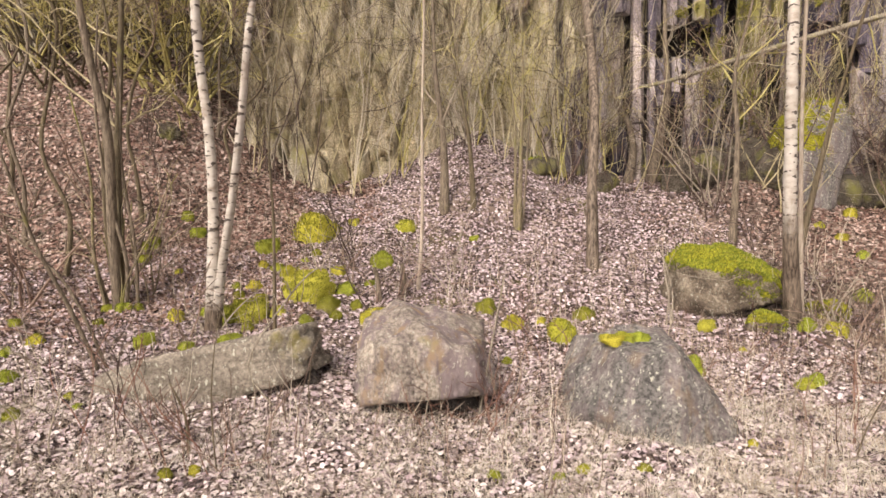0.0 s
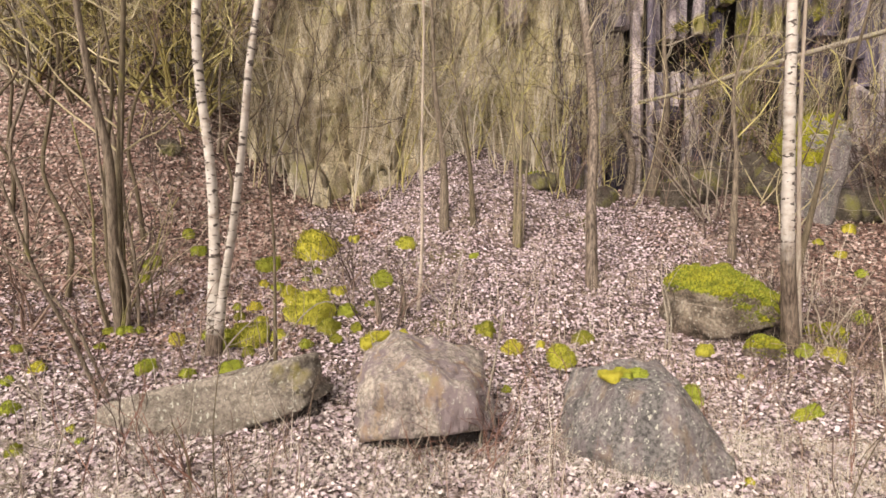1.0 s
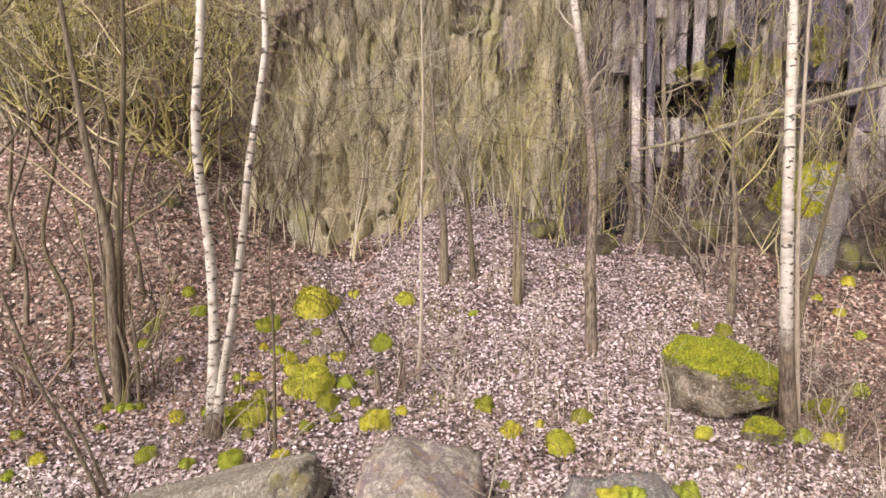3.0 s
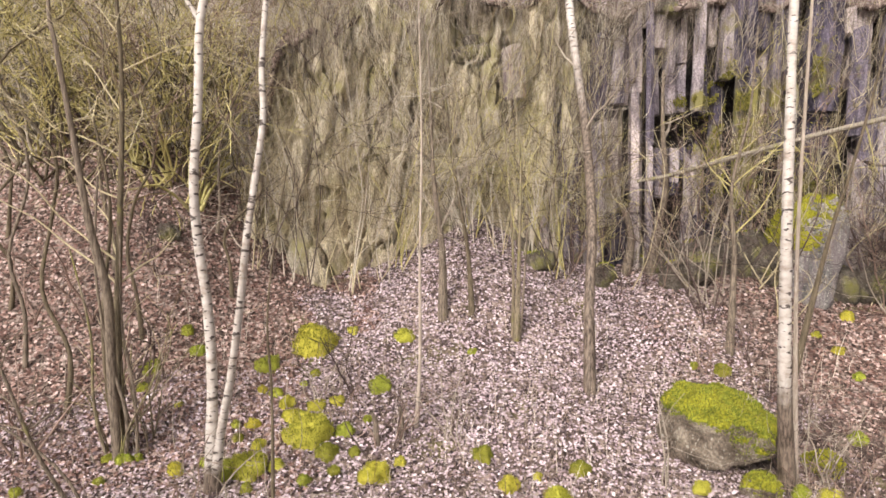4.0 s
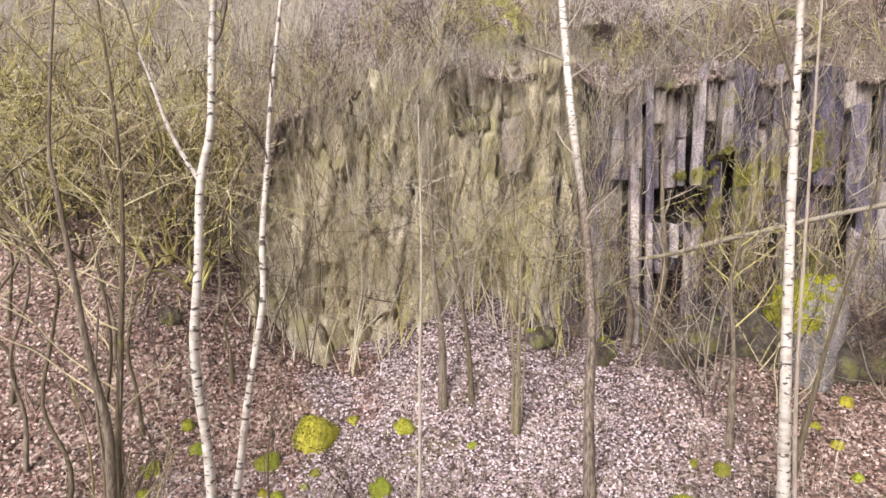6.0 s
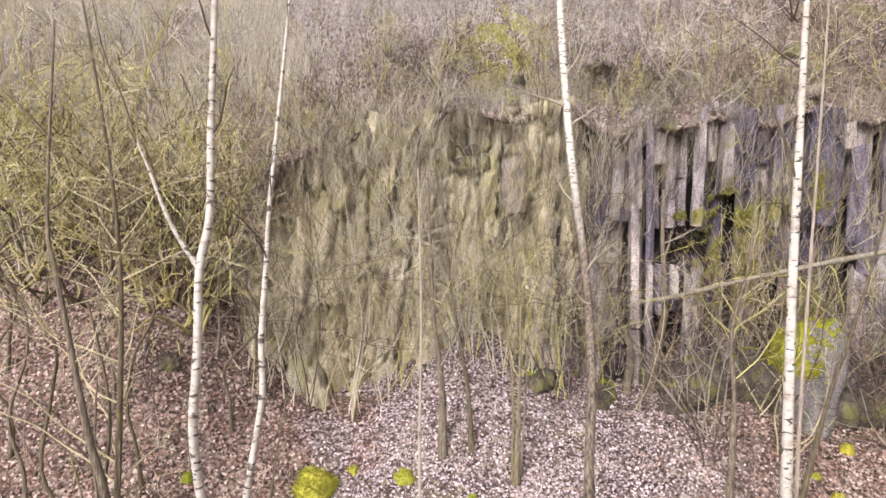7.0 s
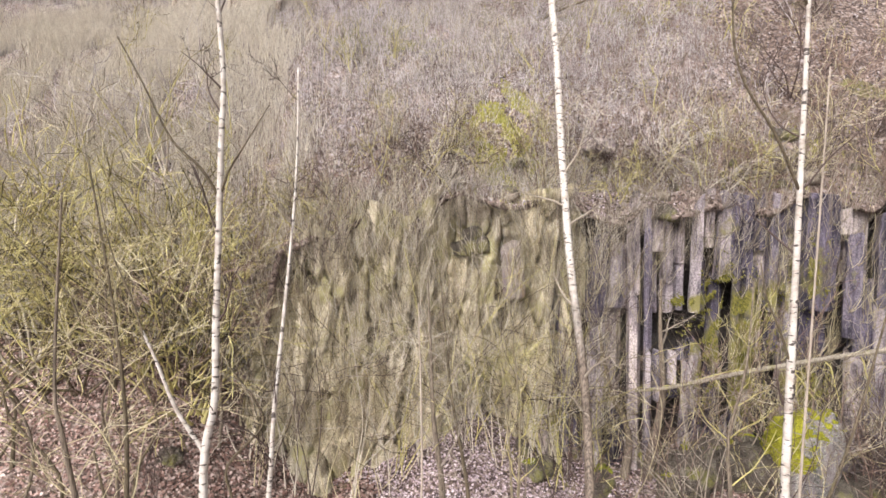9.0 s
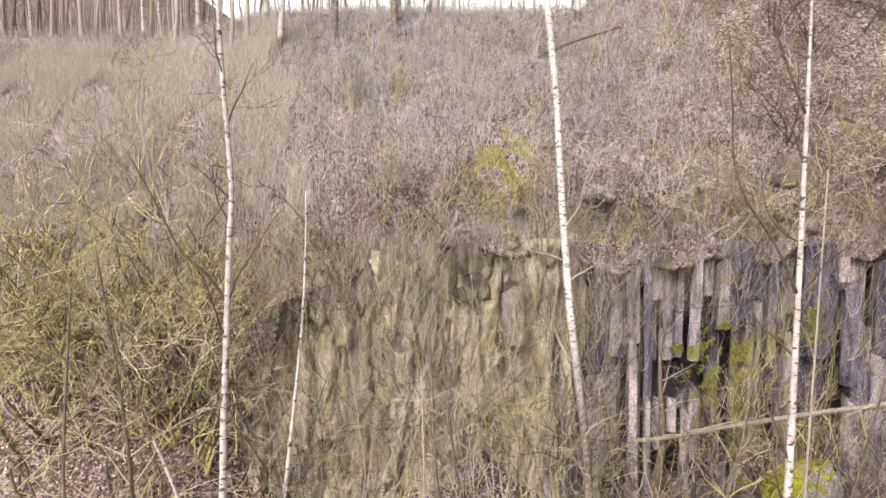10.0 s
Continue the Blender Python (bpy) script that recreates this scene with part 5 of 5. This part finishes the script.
xs, ys = clumped(lrs, 30000, -5, 5.5, 3.0, 5.6, 1.1, 31, -0.3)
k = lrs.rand(len(xs)) < 0.6 + 0.4 * ramp(xs, -1.5, 2.5)
xs, ys = xs[k], ys[k]
stuff("dead_grass", blades("dead_grass", xs, ys, 0.18, 0.0024, 1.2, 81, PALE_STRAW), "bleached dead grass in front of the boulders", "grass")
xs, ys = clumped(lrs, 6000, 2.0, 8, 3.2, 8, 1.3, 32, 0.1)
stuff("dead_grass", blades("dead_grass", xs, ys, 0.25, 0.003, 0.9, 82, STRAW), "dead grass between leaves and moss", "grass")
xs, ys = clumped(lrs, 14000, -6, 7, 3.4, 11, 0.9, 61, -0.2)
stuff("dead_grass", blades("dead_grass", xs, ys, 0.22, 0.0022, 1.1, 181, STRAW), "thin dead grass blades among fallen leaves", "grass")
xs, ys = clumped(lrs, 520, -7, 7.5, 3.6, 12, 1.4, 62, -0.2)
stuff("thin_shoots", blades("thin_shoots", xs, ys, 1.0, 0.006, 0.35, 182, PALE_TWIG, 6), "thin bare shoots standing singly in the leaves", "undergrowth")
xs, ys = clumped(lrs, 420, -7, 7.5, 3.6, 12, 1.4, 63, -0.2)
stuff("thin_shoots", blades("thin_shoots", xs, ys, 0.9, 0.006, 0.4, 183, BRAMBLE, 6), "thin brown shoots standing singly in the leaves", "undergrowth")
xs, ys = clumped(lrs, 5500, -7, 8, 3.2, 13, 1.8, 33, 0.0)
stuff("bramble", blades("bramble", xs, ys, 0.45, 0.0032, 0.8, 83, BRAMBLE, 5), "thin dry bramble stems among the leaves", "undergrowth")
xs, ys = clumped(lrs, 3400, 3.8, 8.5, 5.6, 10.5, 1.5, 36, -0.2)
stuff("bramble", blades("bramble", xs, ys, 0.4, 0.0035, 1.2, 86, DARK_TWIG, 5), "dark tangled bramble stems beside the birch", "undergrowth")
xs, ys = clumped(lrs, 8000, -14, 14, 15.15, 24, 1.6, 37, 0.1)
stuff("dry_scrub", blades("dry_scrub", xs, ys, 0.7, 0.0055, 0.9, 87, WILLOW, 5), "olive-yellow dry scrub on the upper slope", "undergrowth")
xs, ys = clumped(lrs, 24000, -14, 14, 15.15, 25, 2.2, 34, -0.4)
k = xs < 3 + 2 * bumps(xs, ys, 3, 38)
stuff("dry_scrub", blades("dry_scrub", xs[k], ys[k], 0.6, 0.0055, 0.9, 84, PALE_TWIG, 5), "bleached stalks covering the upper slope", "undergrowth")
stuff("dry_scrub", blades("dry_scrub", xs[~k], ys[~k], 0.6, 0.0055, 0.9, 88, BRAMBLE, 5), "brown bramble covering the upper slope", "undergrowth")
xs, ys = clumped(lrs, 36000, -20, 15, 15.3, 25, 2.0, 44, -0.9)
k = xs < 8 + 1.2 * bumps(xs, ys, 2.0, 50)
xs, ys = xs[k], ys[k]
stuff("dry_scrub", blades("dry_scrub", xs, ys, 0.55, 0.005, 0.7, 89, GREY_STALK, 5), "thin grey dead stalks standing on the upper slope", "undergrowth")
xs, ys = clumped(lrs, 24000, -8, 9, 15.3, 25, 1.4, 48, -0.5)
stuff("dry_scrub", blades("dry_scrub", xs, ys, 0.42, 0.006, 1.6, 90, GREY_STALK, 5), "flattened grey dead grass on the upper slope", "undergrowth")
xs, ys = clumped(lrs, 70000, -20, -2.4, 15, 23, 2.4, 35, -0.6)
k = xs < -4.4 + 1.3 * bumps(xs, ys, 2.6, 49) - 1.5 * lrs.rand(len(xs))
xs, ys = xs[k], ys[k]
stuff("dead_grass", blades("dead_grass", xs, ys, 0.8, 0.011, 0.7, 85, PALE_STRAW), "pale dead grass on the slope", "grass")

for x0, x1, mat, seed, label in ((-4.8, 3.4, PALE_TWIG, 191, "bleached stalks crowding the brink"), (2.6, 13.0, TWIG, 192, "grey-brown stalks crowding the brink"), (-4.8, 13.0, BRAMBLE, 193, "brown bramble crowding the brink")):
    xs = lrs.uniform(x0, x1, 3000)
    ys = cliff_line(xs) + lrs.uniform(-0.2, 1.3, 3000)
    k = (bumps(xs, ys, 0.8, seed) > -0.2) & (np.hypot((xs - 1.55) / 0.8, (ys - 16.6) / 0.7) > 1)
    stuff("brink_scrub", blades("brink_scrub", xs[k], ys[k], 0.65, 0.006, 1.1, seed, mat, 5), label, "undergrowth")

# moss carpets, hanging grass and broken stones along the brink
MOSS_DIM = pieces("olive_moss", [(0.0, (0.20, 0.185, 0.05)), (0.5, (0.34, 0.315, 0.08)), (1.0, (0.48, 0.445, 0.14))], 0.9)
for cx, cy, rx, ry, n in ((1.55, 16.5, 0.55, 0.45, 9000), (2.2, 17.4, 0.45, 0.4, 1000), (6.2, 21.3, 1.8, 0.8, 2200), (-7.6, 21.2, 1.2, 0.6, 1400), (8.6, 16.0, 1.3, 0.3, 1500), (-1.5, 20.0, 1.0, 0.5, 900)):
    xs, ys = lrs.normal(cx, rx, n), lrs.normal(cy, ry, n)
    k = bumps(xs, ys, 0.6, 47) > -0.2
    xs, ys = xs[k], ys[k]
    stuff("moss_carpet", blades("moss_carpet", xs, ys, 0.09, 0.02, 0.9, int(cx * 7) + 200, MOSS_DIM, 3), "olive-yellow moss carpet on the slope", "moss")
hrs = np.random.RandomState(92)
n = 2600
hx = np.where(hrs.rand(n) < 0.6, hrs.uniform(-4.6, 4.0, n), hrs.uniform(4.0, 12.5, n))
hx = hx[bumps(hx, 0 * hx, 1.1, 43) > 0.1 + 0.7 * hrs.rand(n)]
n = len(hx)
hy = cliff_line(hx) - 0.22 + hrs.uniform(-0.1, 0.25, n)
hl = hrs.uniform(0.25, 1.2, n)
f = np.linspace(0, 1, 5)[None]
pts = np.stack([hx[:, None] + hrs.normal(0, 0.05, (n, 5)).cumsum(1), hy[:, None] - 0.22 * np.sin(f * 1.6) * hl[:, None] - 0.05, brink(hx, hy)[:, None] + 0.10 * np.sin(f * 3.1) - hl[:, None] * f**1.5 + 0.03], -1)
stuff("hanging_grass", stems_mesh("hanging_grass", pts, hrs.uniform(0.004, 0.009, n)[:, None] * (1.1 - f), TWIG), "dry grass and roots hanging over the brink", "grass")
for k in range(18):
    x = hrs.uniform(-3.5, 11.5)
    y = float(cliff_line(x)) + hrs.uniform(-0.1, 0.9)
    r = hrs.uniform(0.10, 0.30)
    boulder((x, y, float(surface(x, y)) - r * 0.05), (r * 1.4, r, r * 0.8), SIDES + [(hrs.normal(), -0.8, 0.6, 0.78)], 120 + k, (ROCK_BROWN, ROCK_DARK)[k % 2], (hrs.uniform(-15, 15), hrs.uniform(-15, 15), hrs.uniform(-40, 40)),
            "weathered stone in the turf along the brink", None, 0.07, 3)

crs = np.random.RandomState(97)
MOSS_WALL = pieces("wall_moss", [(0.0, (0.10, 0.092, 0.02)), (0.5, (0.20, 0.182, 0.04)), (1.0, (0.32, 0.29, 0.075))], 0.9)
for cx, cz, rx, rz, n in ((7.3, 5.9, 0.55, 0.7, 5200), (9.07, 7.25, 0.25, 0.5, 1800), (9.0, 4.3, 0.6, 0.35, 3000), (6.0, 6.6, 0.22, 0.08, 300), (7.2, 4.5, 0.6, 0.45, 3600), (6.8, 7.0, 0.25, 0.3, 900), (3.1, 3.6, 0.3, 0.3, 500), (-0.6, 7.6, 0.5, 0.4, 900)):
    mx, mz = crs.normal(cx, rx, n), crs.normal(cz, rz, n)
    k = bumps(mx, mz, 0.45, 46) > 0.15
    mx, mz = mx[k], mz[k]
    n = len(mx)
    my = rock_front(mx, mz)
    base = np.stack([mx, my + 0.03, mz], -1)
    tip = base + np.stack([crs.normal(0, 0.02, n), -crs.uniform(0.03, 0.06, n), -crs.uniform(0.0, 0.05, n)], -1)
    pts = np.stack([base, (base + tip) / 2, tip], 1)
    stuff("wall_moss", stems_mesh("wall_moss", pts, crs.uniform(0.7, 1.3, n)[:, None] * np.array([[0.014, 0.012, 0.004]]), MOSS_WALL, 4), "yellow-green moss on the rock face", "moss")

# brush hanging down and standing in front of the rock face
brs = np.random.RandomState(90)
for seed, count, x0, x1, mat, label in ((1, 300, -4.8, 3.6, BRUSH, "olive and tan stems hanging over the rock face"), (2, 240, -4.8, 4.0, PALE_TWIG, "bleached stems hanging over the rock face"),
                                        (3, 220, -4.0, 4.6, TWIG, "grey dead stems hanging over the rock face"), (4, 90, 6.4, 12.5, BRUSH, "olive stems hanging over the rock face")):
    bx = brs.uniform(x0, x1, count)
    bx = bx[bumps(bx, 0 * bx, 0.9, 41) > -0.5 + 0.5 * brs.rand(len(bx))]
    n = len(bx)
    top = np.where(brs.rand(n) < 0.6, brs.uniform(3.3, 8.8, n), brs.uniform(8.0, 9.6, n))
    ln = brs.uniform(0.4, 1.7, n)
    f = np.linspace(0, 1, 6)[None]
    yy = cliff_line(bx) - brs.uniform(0.25, 0.75, n)
    sx = bx[:, None] + brs.normal(0, 0.14, (n, 6)).cumsum(1) * 0.7
    sy = yy[:, None] - 0.12 * np.sin(f * 3.14) + brs.normal(0, 0.03, (n, 6))
    sz = np.maximum(top[:, None] - ln[:, None] * f, 2.2)
    stuff("hanging_brush", stems_mesh("hanging_brush", np.stack([sx, sy, sz], -1), brs.uniform(0.003, 0.007, n)[:, None] * (1.1 - 0.5 * f), mat), label, "undergrowth")
# tufts that stand up from ledges and cracks of the face
for seed, count, x0, x1, z0, z1, mat, label in ((1, 400, -4.6, 3.6, 3.2, 9.2, BRUSH, "olive scrub growing from ledges of the rock face"), (2, 300, -4.6, 4.2, 3.4, 9.4, PALE_TWIG, "bleached scrub growing from ledges of the rock face"),
                                                (6, 70, -4.6, 3.0, 5.5, 9.0, DARK_TWIG, "dark dead stems on ledges of the rock face"), (5, 150, 3.2, 12.0, 2.6, 7.5, BRUSH, "brown scrub growing from ledges of the rock face"),
                                                (3, 170, 3.2, 12.0, 6.6, 9.4, TWIG, "grey scrub growing from ledges of the rock face"), (4, 80, 3.2, 12.0, 3.0, 5.6, BRUSH, "olive scrub growing from ledges of the rock face")):
    cx, cz = brs.uniform(x0, x1, count), brs.uniform(z0, z1, count)
    free = ~((np.abs(cx - 5.8) < 1.0) & (cz > 2.0) & (cz < 6.8)) & ~((np.abs(cx - 0.8) < 0.7) & (cz > 7.0) & (cz < 8.7))
    cx, cz = np.repeat(cx[free], 6), np.repeat(cz[free], 6)
    n = len(cx)
    cy = rock_front(cx, cz) + 0.05
    f = np.linspace(0, 1, 6)[None]
    ln = (brs.uniform(0.4, 1.5, n))[:, None]
    away = brs.uniform(0.15, 0.5, n)[:, None]
    pts = np.stack([cx[:, None] + brs.normal(0, 0.35, n)[:, None] * ln * f + brs.normal(0, 0.03, (n, 6)).cumsum(1), cy[:, None] - away * f**0.6, cz[:, None] + ln * f**1.3], -1)
    stuff("ledge_scrub", stems_mesh("ledge_scrub", pts, brs.uniform(0.003, 0.008, n)[:, None] * (1.1 - 0.7 * f), mat), label, "undergrowth")

# bare woods behind the crest
frs = np.random.RandomState(95)
n = 1500
fx, fy = frs.uniform(-60, 60, n), frs.uniform(32, 75, n)
ok = (fx < 0) | (frs.rand(n) < 0.35)
fx, fy = fx[ok], fy[ok]
n = len(fx)
fz = height(fx, fy)
f = np.linspace(0, 1, 5)[None]
tall = frs.uniform(5, 10, n)[:, None]
pts = np.stack([fx[:, None] + frs.normal(0, 0.1, (n, 5)).cumsum(1) + frs.normal(0, 0.7, n)[:, None] * f, fy[:, None] + 0 * f, fz[:, None] - 0.2 + tall * f], -1)
stuff("far_woods", stems_mesh("far_woods", pts, frs.uniform(0.03, 0.10, n)[:, None] * (1.1 - 0.8 * f), TWIG, 5), "distant bare trees behind the crest", "woods")
